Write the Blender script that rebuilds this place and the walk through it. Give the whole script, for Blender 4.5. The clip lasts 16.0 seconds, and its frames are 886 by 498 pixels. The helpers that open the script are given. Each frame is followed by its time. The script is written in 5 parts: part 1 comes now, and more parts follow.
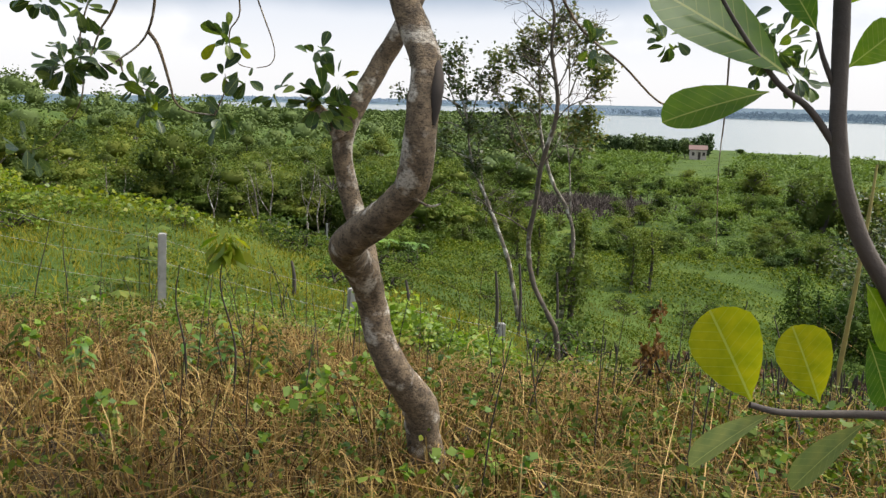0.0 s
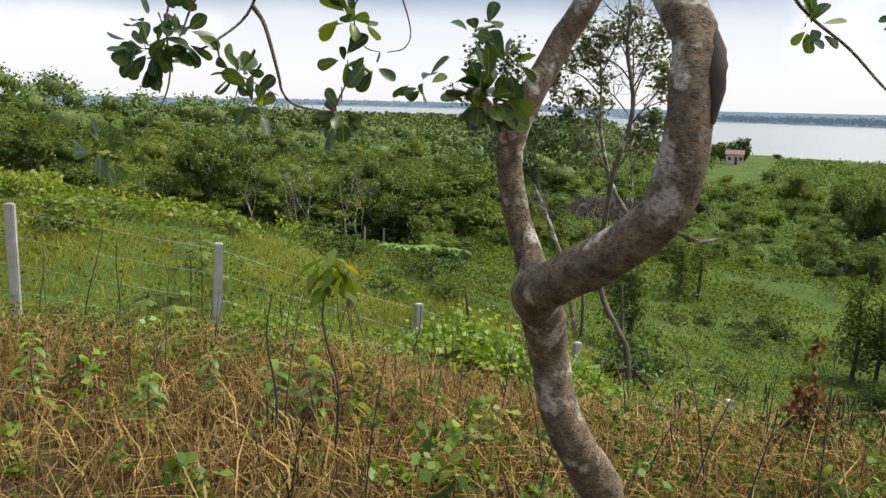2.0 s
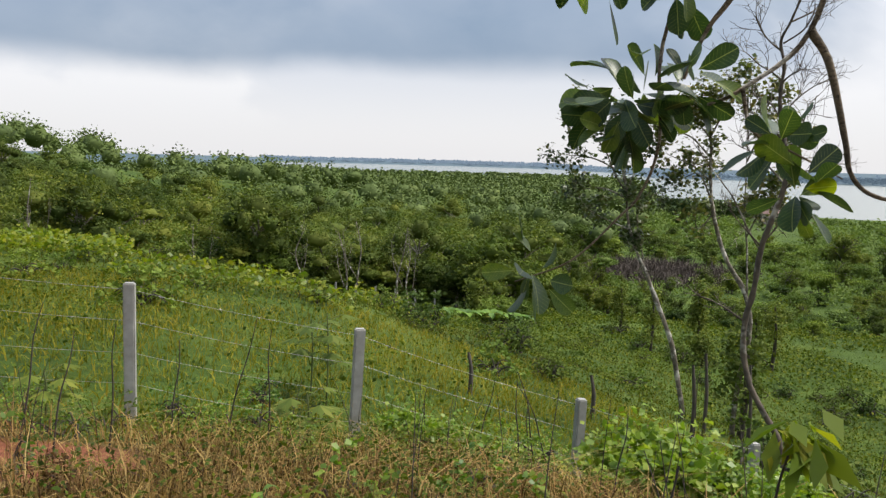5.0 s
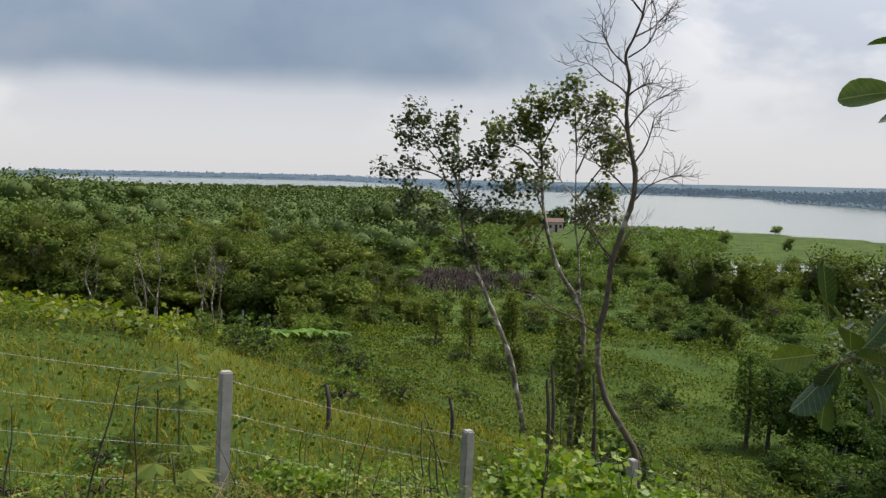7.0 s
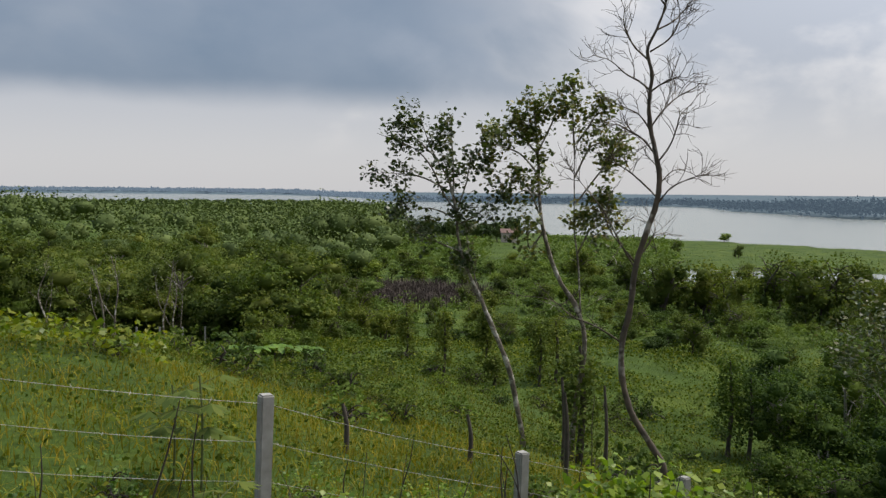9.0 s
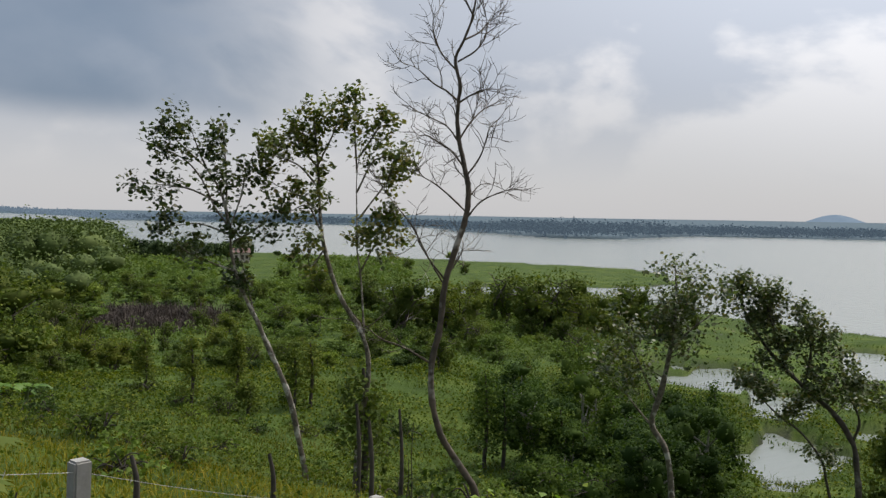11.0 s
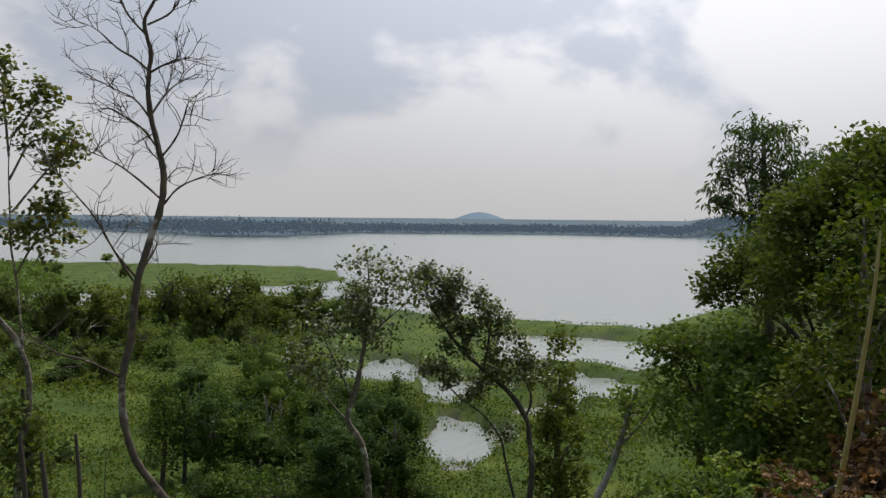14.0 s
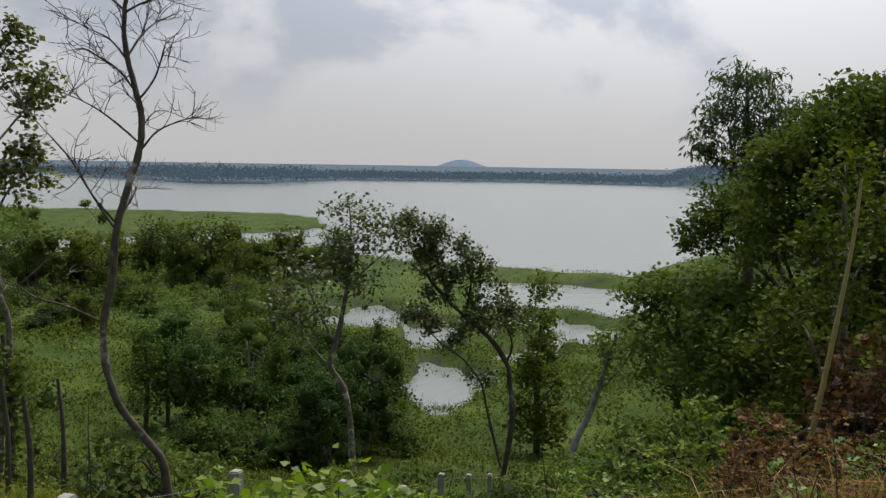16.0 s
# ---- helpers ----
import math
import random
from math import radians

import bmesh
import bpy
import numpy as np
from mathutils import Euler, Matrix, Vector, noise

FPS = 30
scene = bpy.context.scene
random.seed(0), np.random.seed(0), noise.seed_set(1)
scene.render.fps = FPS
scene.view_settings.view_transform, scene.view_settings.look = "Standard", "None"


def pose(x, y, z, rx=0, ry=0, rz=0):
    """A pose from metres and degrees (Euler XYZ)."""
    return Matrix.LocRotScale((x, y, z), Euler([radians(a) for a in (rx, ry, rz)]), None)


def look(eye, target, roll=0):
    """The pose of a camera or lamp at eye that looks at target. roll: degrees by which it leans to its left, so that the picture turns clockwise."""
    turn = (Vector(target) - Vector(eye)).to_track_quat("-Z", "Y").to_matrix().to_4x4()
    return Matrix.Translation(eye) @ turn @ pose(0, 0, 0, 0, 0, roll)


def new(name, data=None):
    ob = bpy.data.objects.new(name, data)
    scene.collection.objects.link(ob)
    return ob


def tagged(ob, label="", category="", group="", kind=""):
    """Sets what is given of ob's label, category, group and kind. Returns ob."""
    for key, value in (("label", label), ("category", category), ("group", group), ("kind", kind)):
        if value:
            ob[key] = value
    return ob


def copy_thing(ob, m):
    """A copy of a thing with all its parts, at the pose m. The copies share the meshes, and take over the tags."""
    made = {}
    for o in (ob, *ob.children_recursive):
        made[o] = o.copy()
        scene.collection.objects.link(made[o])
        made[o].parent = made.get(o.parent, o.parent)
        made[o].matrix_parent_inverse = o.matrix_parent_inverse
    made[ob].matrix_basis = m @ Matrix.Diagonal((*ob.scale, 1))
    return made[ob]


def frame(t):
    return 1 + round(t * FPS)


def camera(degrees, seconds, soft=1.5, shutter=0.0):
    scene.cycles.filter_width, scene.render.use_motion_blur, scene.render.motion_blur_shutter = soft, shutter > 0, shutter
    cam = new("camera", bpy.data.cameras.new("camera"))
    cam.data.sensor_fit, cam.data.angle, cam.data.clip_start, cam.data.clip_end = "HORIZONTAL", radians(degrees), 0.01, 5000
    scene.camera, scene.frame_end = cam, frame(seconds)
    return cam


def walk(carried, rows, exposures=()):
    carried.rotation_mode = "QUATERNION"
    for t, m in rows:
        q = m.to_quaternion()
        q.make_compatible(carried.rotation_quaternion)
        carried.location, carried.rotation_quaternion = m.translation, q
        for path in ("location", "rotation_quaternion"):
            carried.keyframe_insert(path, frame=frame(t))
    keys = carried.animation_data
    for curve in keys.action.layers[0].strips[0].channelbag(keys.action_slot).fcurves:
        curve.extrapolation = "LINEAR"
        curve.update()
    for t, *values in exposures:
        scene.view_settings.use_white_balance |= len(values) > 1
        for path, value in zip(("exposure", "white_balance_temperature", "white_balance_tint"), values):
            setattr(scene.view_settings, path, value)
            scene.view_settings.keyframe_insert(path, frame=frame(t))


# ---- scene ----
# the walk: seconds, eye, target, roll
PATH = [
    (0, (0.000, 0.000, 1.600), (-0.007, 2.363, 1.180), 1.2),
    (0.5, (-0.068, 0.318, 1.539), (-0.074, 2.681, 1.119), 1.0),
    (1, (-0.185, 0.559, 1.574), (-0.192, 2.923, 1.161), 1.3),
    (1.5, (-0.406, 0.708, 1.570), (-0.438, 3.073, 1.162), 1.4),
    (2, (-0.601, 0.888, 1.550), (-0.691, 3.251, 1.137), 1.4),
    (2.5, (-0.823, 1.142, 1.547), (-0.894, 3.505, 1.133), 1.4),
    (3, (-1.099, 1.403, 1.547), (-1.153, 3.770, 1.152), 1.6),
    (3.5, (-1.388, 1.578, 1.572), (-1.507, 3.949, 1.218), 1.5),
    (4, (-1.679, 1.746, 1.588), (-1.840, 4.126, 1.314), 1.7),
    (4.2, (-1.789, 1.846, 1.570), (-1.970, 4.225, 1.311), 1.6),
    (6.3, (-2.792, 2.684, 1.613), (-2.646, 5.068, 1.371), 0.9),
    (6.5, (-2.846, 2.784, 1.595), (-2.563, 5.155, 1.362), 0.9),
    (7, (-3.038, 3.050, 1.590), (-2.612, 5.404, 1.389), 1.2),
    (7.5, (-3.274, 3.288, 1.538), (-2.808, 5.635, 1.346), 0.9),
    (8, (-3.476, 3.506, 1.539), (-2.963, 5.842, 1.340), 0.8),
    (8.2, (-3.539, 3.589, 1.498), (-3.020, 5.924, 1.302), 0.6),
    (10.3, (-4.156, 4.733, 1.392), (-3.293, 6.971, 1.296), 0.8),
    (10.5, (-4.208, 4.846, 1.371), (-3.256, 7.046, 1.275), 0.7),
    (11, (-4.392, 5.234, 1.338), (-3.110, 7.261, 1.242), 1.0),
    (11.5, (-4.522, 5.556, 1.292), (-3.043, 7.444, 1.199), 1.0),
    (12, (-4.522, 5.821, 1.244), (-2.988, 7.664, 1.149), 0.8),
    (12.5, (-4.487, 6.034, 1.196), (-2.861, 7.796, 1.106), 0.7),
    (13, (-4.352, 6.200, 1.211), (-2.532, 7.762, 1.124), 0.6),
    (13.5, (-4.231, 6.241, 1.210), (-2.276, 7.631, 1.122), 0.5),
    (14, (-4.223, 6.276, 1.202), (-2.255, 7.646, 1.115), 0.6),
    (14.5, (-4.195, 6.298, 1.178), (-2.221, 7.661, 1.085), 0.6),
    (15, (-4.202, 6.305, 1.185), (-2.219, 7.649, 1.047), 0.6),
    (15.5, (-4.205, 6.298, 1.176), (-2.218, 7.624, 0.954), 0.8),
    (16, (-4.211, 6.300, 1.182), (-2.220, 7.619, 0.944), 0.9),
]
cam = camera(56.4, 16.0, 1.4)
walk(cam, [(t, look(eye, target, roll)) for t, eye, target, roll in PATH],
     [(0, .86), (3.5, .82), (4, .78), (6.5, .48), (8, .25), (11, .1), (14, 0), (16, -.06)])

# ---- sky and sun: overcast with a slate cloud bank ----
world = bpy.data.worlds.new("sky")
scene.world = world
world.use_nodes = True
wn, wl = world.node_tree.nodes, world.node_tree.links
SUN_AZ, SUN_EL = radians(75), radians(58)
sky = wn.new("ShaderNodeTexSky")
sky.sky_type, sky.sun_disc = "NISHITA", False
sky.sun_elevation, sky.sun_rotation = SUN_EL, SUN_AZ
clear = wn["Background"]
clear.inputs[1].default_value = 0.1
wl.new(sky.outputs[0], clear.inputs[0])


def wnode(kind, **sets):
    n = wn.new(kind)
    for k, v in sets.items():
        if k == "op":
            n.operation = v
        elif k[0] == "i" and k[1:].isdigit():
            if isinstance(v, bpy.types.NodeSocket):
                wl.new(v, n.inputs[int(k[1:])])
            else:
                n.inputs[int(k[1:])].default_value = v
    return n


def wmath(op, a, b=0.0, c=0.0):
    return wnode("ShaderNodeMath", op=op, i0=a, i1=b, i2=c).outputs[0]


def wstep(v, lo, hi):
    n = wn.new("ShaderNodeMapRange")
    n.interpolation_type = "SMOOTHSTEP"
    wl.new(v, n.inputs[0])
    n.inputs[1].default_value, n.inputs[2].default_value = lo, hi
    return n.outputs[0]


view = wn.new("ShaderNodeTexCoord").outputs["Generated"]
axes = wn.new("ShaderNodeSeparateXYZ")
wl.new(view, axes.inputs[0])
vx, vy, vz = axes.outputs
up = wmath("MAXIMUM", vz, 0.0)
puff = wnode("ShaderNodeCombineXYZ", i0=vx, i1=vy, i2=wmath("MULTIPLY", vz, 1.7)).outputs[0]
big = wn.new("ShaderNodeTexNoise")
wl.new(puff, big.inputs["Vector"])
big.inputs["Scale"].default_value, big.inputs["Detail"].default_value, big.inputs["Roughness"].default_value = 2.4, 7, 0.5
big.inputs["Distortion"].default_value = 0.35
fine = wn.new("ShaderNodeTexNoise")
wl.new(puff, fine.inputs["Vector"])
fine.inputs["Scale"].default_value, fine.inputs["Detail"].default_value = 7.5, 6
# the bank hangs over the woods: azimuth under 25 degrees, above a bright gap at the horizon
side = wmath("ARCTAN2", vx, vy)
wob = wmath("MULTIPLY", wmath("SUBTRACT", big.outputs[0], 0.5), 0.35)
bank = wmath("MULTIPLY", wstep(wmath("ADD", up, wmath("MULTIPLY", wob, 0.25)), 0.085, 0.125),
             wstep(wmath("SUBTRACT", wmath("MULTIPLY", wob, 2.0), side), -0.46, -0.2))
lump = wstep(wmath("ADD", big.outputs[0], wmath("MULTIPLY", wmath("SUBTRACT", fine.outputs[0], 0.5), 0.3)), 0.45, 0.54)
shade = wnode("ShaderNodeMix")
shade.data_type = "RGBA"
dark_mix = wmath("MULTIPLY", wmath("SUBTRACT", 1.0, lump), wstep(up, 0.02, 0.16))
wl.new(wmath("MULTIPLY", dark_mix, 0.75), shade.inputs[0])
shade.inputs[6].default_value, shade.inputs[7].default_value = (0.73, 0.725, 0.745, 1), (0.40, 0.445, 0.53, 1)
banked = wnode("ShaderNodeMix")
banked.data_type = "RGBA"
wl.new(wmath("MULTIPLY", bank, wmath("ADD", 0.62, wmath("MULTIPLY", fine.outputs[0], 0.5))), banked.inputs[0])
wl.new(shade.outputs[2], banked.inputs[6])
banked.inputs[7].default_value = (0.20, 0.262, 0.355, 1)
glow = wnode("ShaderNodeMix")
glow.data_type, glow.blend_type = "RGBA", "MULTIPLY"
glow.inputs[0].default_value = 1.0
wl.new(banked.outputs[2], glow.inputs[6])
sun_dir = Vector((math.sin(SUN_AZ) * math.cos(SUN_EL), math.cos(SUN_AZ) * math.cos(SUN_EL), math.sin(SUN_EL)))
toward = wn.new("ShaderNodeVectorMath")
toward.operation = "DOT_PRODUCT"
wl.new(view, toward.inputs[0])
toward.inputs[1].default_value = sun_dir
# an overcast sky grows brighter towards the zenith
bright = wmath("ADD", wmath("ADD", wmath("ADD", 0.74, wmath("MULTIPLY", wstep(up, 0.0, 0.22), 0.2)), wmath("MULTIPLY", wstep(toward.outputs["Value"], 0.5, 1.0), 1.15)), wmath("MULTIPLY", wstep(up, 0.3, 1.0), 0.8))
tone = wnode("ShaderNodeCombineXYZ", i0=bright, i1=bright, i2=bright).outputs[0]
wl.new(tone, glow.inputs[7])
cloudy = wn.new("ShaderNodeBackground")
wl.new(glow.outputs[2], cloudy.inputs[0])
cloudy.inputs[1].default_value = 1.0
cover = wn.new("ShaderNodeMixShader")
cover.inputs[0].default_value = 0.93
wl.new(clear.outputs[0], cover.inputs[1])
wl.new(cloudy.outputs[0], cover.inputs[2])
wl.new(cover.outputs[0], wn["World Output"].inputs[0])
sun = new("sun", bpy.data.lights.new("sun", "SUN"))
sun.data.energy, sun.data.angle, sun.data.color = 3.1, radians(10), (1, .95, .86)
sun.matrix_world = look((0, 0, 30), Vector((0, 0, 30)) - sun_dir)


# ---- materials ----
def nodes_of(name):
    m = bpy.data.materials.new(name)
    m.use_nodes = True
    return m, m.node_tree.nodes, m.node_tree.links, m.node_tree.nodes["Principled BSDF"]


def ramp(n, l, source, stops):
    r = n.new("ShaderNodeValToRGB")
    l.new(source, r.inputs[0])
    while len(r.color_ramp.elements) < len(stops):
        r.color_ramp.elements.new(0.5)
    for e, (p, c) in zip(r.color_ramp.elements, stops):
        e.position, e.color = p, (*c, 1)
    return r.outputs[0]


def noise_of(n, l, scale, detail=5, space="Object", rough=0.55):
    tex = n.new("ShaderNodeTexNoise")
    tex.inputs["Scale"].default_value, tex.inputs["Detail"].default_value, tex.inputs["Roughness"].default_value = scale, detail, rough
    l.new(n.new("ShaderNodeTexCoord").outputs[space], tex.inputs["Vector"])
    return tex.outputs[0]


def blend(n, l, fac, a, b, mode="MIX"):
    m = n.new("ShaderNodeMix")
    m.data_type, m.blend_type = "RGBA", mode
    for s, v in ((0, fac), (6, a), (7, b)):
        if isinstance(v, bpy.types.NodeSocket):
            l.new(v, m.inputs[s])
        else:
            m.inputs[s].default_value = v if s == 0 else (*v, 1)
    return m.outputs[2]


def bump(n, l, shader, source, strength, distance=0.02):
    b = n.new("ShaderNodeBump")
    b.inputs["Strength"].default_value, b.inputs["Distance"].default_value = strength, distance
    l.new(source, b.inputs["Height"])
    l.new(b.outputs[0], shader.inputs["Normal"])


def veins(n, l, col):
    """A pale midrib and slanting side veins on a leaf that lies along its own x axis."""
    xyz = n.new("ShaderNodeSeparateXYZ")
    l.new(n.new("ShaderNodeTexCoord").outputs["Object"], xyz.inputs[0])

    def calc(op, a, b=0.0):
        q = n.new("ShaderNodeMath")
        q.operation = op
        for k, v in enumerate((a, b)):
            if isinstance(v, bpy.types.NodeSocket):
                l.new(v, q.inputs[k])
            else:
                q.inputs[k].default_value = v
        return q.outputs[0]

    off = calc("ABSOLUTE", xyz.outputs[1])
    side = calc("ABSOLUTE", calc("SINE", calc("MULTIPLY", calc("SUBTRACT", xyz.outputs[0], calc("MULTIPLY", off, .7)), 33)))
    line = calc("MAXIMUM", calc("LESS_THAN", off, .009), calc("MULTIPLY", calc("LESS_THAN", side, .12), .45))
    blotch = ramp(n, l, noise_of(n, l, 5, 4), [(.35, (.72, .8, .7)), (.68, (1.3, 1.15, .9))])
    return blend(n, l, calc("MULTIPLY", line, .6), blend(n, l, .8, col, blotch, "MULTIPLY"), (.42, .44, .14))


def leaf_material(name, colours, through_light=0.35, gloss=0.45, by_object=False):
    """Leaves: each a little different, glossy above, letting light through."""
    m, n, l, p = nodes_of(name)
    pick = n.new("ShaderNodeObjectInfo").outputs["Random"] if by_object else n.new("ShaderNodeNewGeometry").outputs["Random Per Island"]
    step = 1 / max(1, len(colours) - 1)
    col = ramp(n, l, pick, [(i * step, c) for i, c in enumerate(colours)])
    mottle = noise_of(n, l, 0.8, 3)
    col = blend(n, l, 0.55, col, ramp(n, l, mottle, [(0.3, (.7, .7, .62)), (0.7, (1.15, 1.12, 1.0))]), "MULTIPLY")
    if by_object:
        col = veins(n, l, col)
    else:
        each = n.new("ShaderNodeObjectInfo").outputs["Random"]
        col = blend(n, l, 1.0, col, ramp(n, l, each, [(0, (.62, .66, .7)), (.5, (1, 1, 1)), (1, (1.4, 1.25, 1.0))]), "MULTIPLY")
    l.new(col, p.inputs["Base Color"])
    p.inputs["Roughness"].default_value = gloss
    p.inputs["Specular IOR Level"].default_value = 0.35 if gloss < .6 else 0.12
    t = n.new("ShaderNodeBsdfTranslucent")
    l.new(blend(n, l, 1.0, col, (1.25, 1.35, .6), "MULTIPLY"), t.inputs[0])
    mix = n.new("ShaderNodeMixShader")
    mix.inputs[0].default_value = through_light
    l.new(p.outputs[0], mix.inputs[1])
    l.new(t.outputs[0], mix.inputs[2])
    l.new(mix.outputs[0], n["Material Output"].inputs[0])
    return m


def bark_material(name, low, high, pale, scale=14, amount=(0.58, 0.66), fissured=False):
    m, n, l, p = nodes_of(name)
    col = ramp(n, l, noise_of(n, l, scale, 6), [(0.3, low), (0.7, high)])
    patch = ramp(n, l, noise_of(n, l, scale * 0.45, 3), [(amount[0], (0, 0, 0)), (amount[1], (1, 1, 1))])
    col = blend(n, l, patch, col, pale)
    relief = noise_of(n, l, scale * 3, 6, rough=.65)
    if fissured:
        # cross cracks and knots round the limb
        mp, tex = n.new("ShaderNodeMapping"), n.new("ShaderNodeTexNoise")
        mp.inputs["Scale"].default_value = (15, 15, 24)
        l.new(n.new("ShaderNodeTexCoord").outputs["Object"], mp.inputs[0])
        l.new(mp.outputs[0], tex.inputs["Vector"])
        tex.inputs["Detail"].default_value, tex.inputs["Roughness"].default_value = 7, .7
        crack = ramp(n, l, tex.outputs[0], [(.38, (.22, .19, .16)), (.5, (1, 1, 1)), (.66, (1.35, 1.3, 1.2))])
        col = blend(n, l, .85, col, crack, "MULTIPLY")
        relief = blend(n, l, .6, relief, tex.outputs[0])
    l.new(col, p.inputs["Base Color"])
    p.inputs["Roughness"].default_value = 0.85
    bump(n, l, p, relief, 1.0 if fissured else 0.7, 0.015 if fissured else 0.012)
    return m


def plain_material(name, a, b, scale, rough, relief=0.2, metal=0.0):
    m, n, l, p = nodes_of(name)
    l.new(ramp(n, l, noise_of(n, l, scale, 6), [(0.3, a), (0.7, b)]), p.inputs["Base Color"])
    p.inputs["Roughness"].default_value, p.inputs["Metallic"].default_value = rough, metal
    bump(n, l, p, noise_of(n, l, scale * 6, 4), relief, 0.004)
    return m


def ground_material():
    m, n, l, p = nodes_of("ground_cover")

    def mask(zone):
        a = n.new("ShaderNodeAttribute")
        a.attribute_name = zone
        return a.outputs["Fac"]

    patches, grain = noise_of(n, l, 0.35, 5), noise_of(n, l, 9, 7, rough=.7)
    green = ramp(n, l, patches, [(0.25, (.028, .052, .009)), (0.5, (.055, .09, .014)), (0.75, (.105, .135, .022))])
    green = blend(n, l, 0.6, green, ramp(n, l, grain, [(0.3, (.35, .38, .3)), (0.7, (1.2, 1.15, 1.0))]), "MULTIPLY")
    straw = ramp(n, l, grain, [(0.25, (.018, .011, .006)), (0.55, (.055, .032, .015)), (0.8, (.18, .11, .05))])
    soil = ramp(n, l, grain, [(0.3, (.11, .035, .018)), (0.7, (.24, .085, .045))])
    mud = ramp(n, l, patches, [(0.3, (.03, .034, .02)), (0.7, (.07, .07, .045))])
    burnt = ramp(n, l, grain, [(0.3, (.035, .025, .028)), (0.7, (.12, .085, .085))])
    col = blend(n, l, mask("dry"), green, straw)
    col = blend(n, l, mask("soil"), col, soil)
    col = blend(n, l, mask("mud"), col, mud)
    col = blend(n, l, mask("cleared"), col, burnt)
    # haze painted into the ground: bluish base colour in the far zone
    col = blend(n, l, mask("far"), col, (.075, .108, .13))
    l.new(col, p.inputs["Base Color"])
    p.inputs["Roughness"].default_value = 0.95
    p.inputs["Specular IOR Level"].default_value = 0.15
    bump(n, l, p, grain, 0.8, 0.06)
    return m


def water_material():
    m, n, l, p = nodes_of("lake_water")
    p.inputs["Base Color"].default_value = (.19, .205, .185, 1)
    p.inputs["Roughness"].default_value, p.inputs["IOR"].default_value = 0.22, 1.33
    p.inputs["Specular IOR Level"].default_value = 0.5
    tex = n.new("ShaderNodeTexNoise")
    tex.inputs["Scale"].default_value, tex.inputs["Detail"].default_value = 0.9, 5
    co, mp = n.new("ShaderNodeTexCoord"), n.new("ShaderNodeMapping")
    mp.inputs["Rotation"].default_value, mp.inputs["Scale"].default_value = (0, 0, radians(-35)), (.7, 1.9, 1)
    l.new(co.outputs["Object"], mp.inputs[0])
    l.new(mp.outputs[0], tex.inputs["Vector"])
    bump(n, l, p, tex.outputs[0], 0.6, 0.09)
    return m


GROUND, WATER = ground_material(), water_material()
CASHEW_BARK = bark_material("cashew_bark", (.05, .035, .02), (.25, .18, .11), (.46, .41, .34), 20, (.55, .64), True)
GREY_BARK = bark_material("grey_bark", (.055, .044, .032), (.19, .155, .115), (.42, .39, .33), 11, (.52, .62))
DARK_BARK = bark_material("dark_bark", (.03, .025, .02), (.09, .07, .055), (.20, .18, .15), 4)
DEAD_BARK = bark_material("dead_bark", (.034, .026, .018), (.115, .085, .06), (.36, .32, .27), 6, (.56, .66))
WHITE_BARK = bark_material("white_bark", (.18, .16, .14), (.38, .35, .31), (.55, .53, .49), 5)
CASHEW_LEAF = leaf_material("cashew_leaf", [(.024, .05, .024), (.042, .082, .034), (.035, .068, .03), (.06, .11, .03), (.14, .2, .028)], .28, .38, True)
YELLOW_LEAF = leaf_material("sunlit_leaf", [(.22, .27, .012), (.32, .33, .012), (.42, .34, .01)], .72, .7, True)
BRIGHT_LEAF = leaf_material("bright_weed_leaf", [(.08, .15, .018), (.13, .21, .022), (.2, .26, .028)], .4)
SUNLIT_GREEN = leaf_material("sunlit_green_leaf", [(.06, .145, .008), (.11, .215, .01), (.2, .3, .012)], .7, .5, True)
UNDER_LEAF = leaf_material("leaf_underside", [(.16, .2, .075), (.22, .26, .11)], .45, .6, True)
FOREST_LEAF = leaf_material("forest_leaf", [(.058, .088, .02), (.082, .116, .025), (.106, .136, .03), (.145, .17, .04)], .3, .8)
THICKET_LEAF = leaf_material("thicket_leaf", [(.028, .055, .014), (.044, .08, .018), (.075, .12, .025), (.10, .15, .03)], .3, .8)
DARK_LEAF = leaf_material("dark_leaf", [(.044, .076, .018), (.062, .10, .024), (.09, .13, .03)], .32, .7)
BUSH_LEAF = leaf_material("bush_leaf", [(.085, .135, .026), (.115, .17, .034), (.155, .205, .045)], .3, .75)
SCRUB_LEAF = leaf_material("scrub_leaf", [(.085, .13, .034), (.115, .165, .042), (.15, .195, .055)], .3, .85)
CROWN_LEAF = leaf_material("open_crown_leaf", [(0.035, 0.055, 0.022), (0.066, 0.095, 0.032), (0.11, 0.14, 0.045), (0.155, 0.135, 0.053)], .3)
LIME_LEAF = leaf_material("lime_leaf", [(.13, .2, .012), (.24, .29, .016), (.36, .34, .02)], .45)
WEED_LEAF = leaf_material("weed_leaf", [(0.056, 0.119, 0.018), (0.106, 0.200, 0.025), (0.175, 0.250, 0.031)], .35)
HERB_LEAF = leaf_material("field_herb_leaf", [(.036, .06, .008), (.058, .089, .01), (.09, .122, .013), (.155, .16, .017)], .3, .75)
MEADOW_LEAF = leaf_material("meadow_blade", [(0.055, 0.095, 0.013), (0.08, 0.128, 0.017), (0.11, 0.155, 0.022), (0.135, 0.15, 0.03)], .2, .8)
GRASS_LEAF = leaf_material("grass_blade", [(0.058, 0.08, 0.009), (0.098, 0.122, 0.012), (0.15, 0.155, 0.015), (0.2, 0.165, 0.024), (0.09, 0.118, 0.011)], .3, .7)
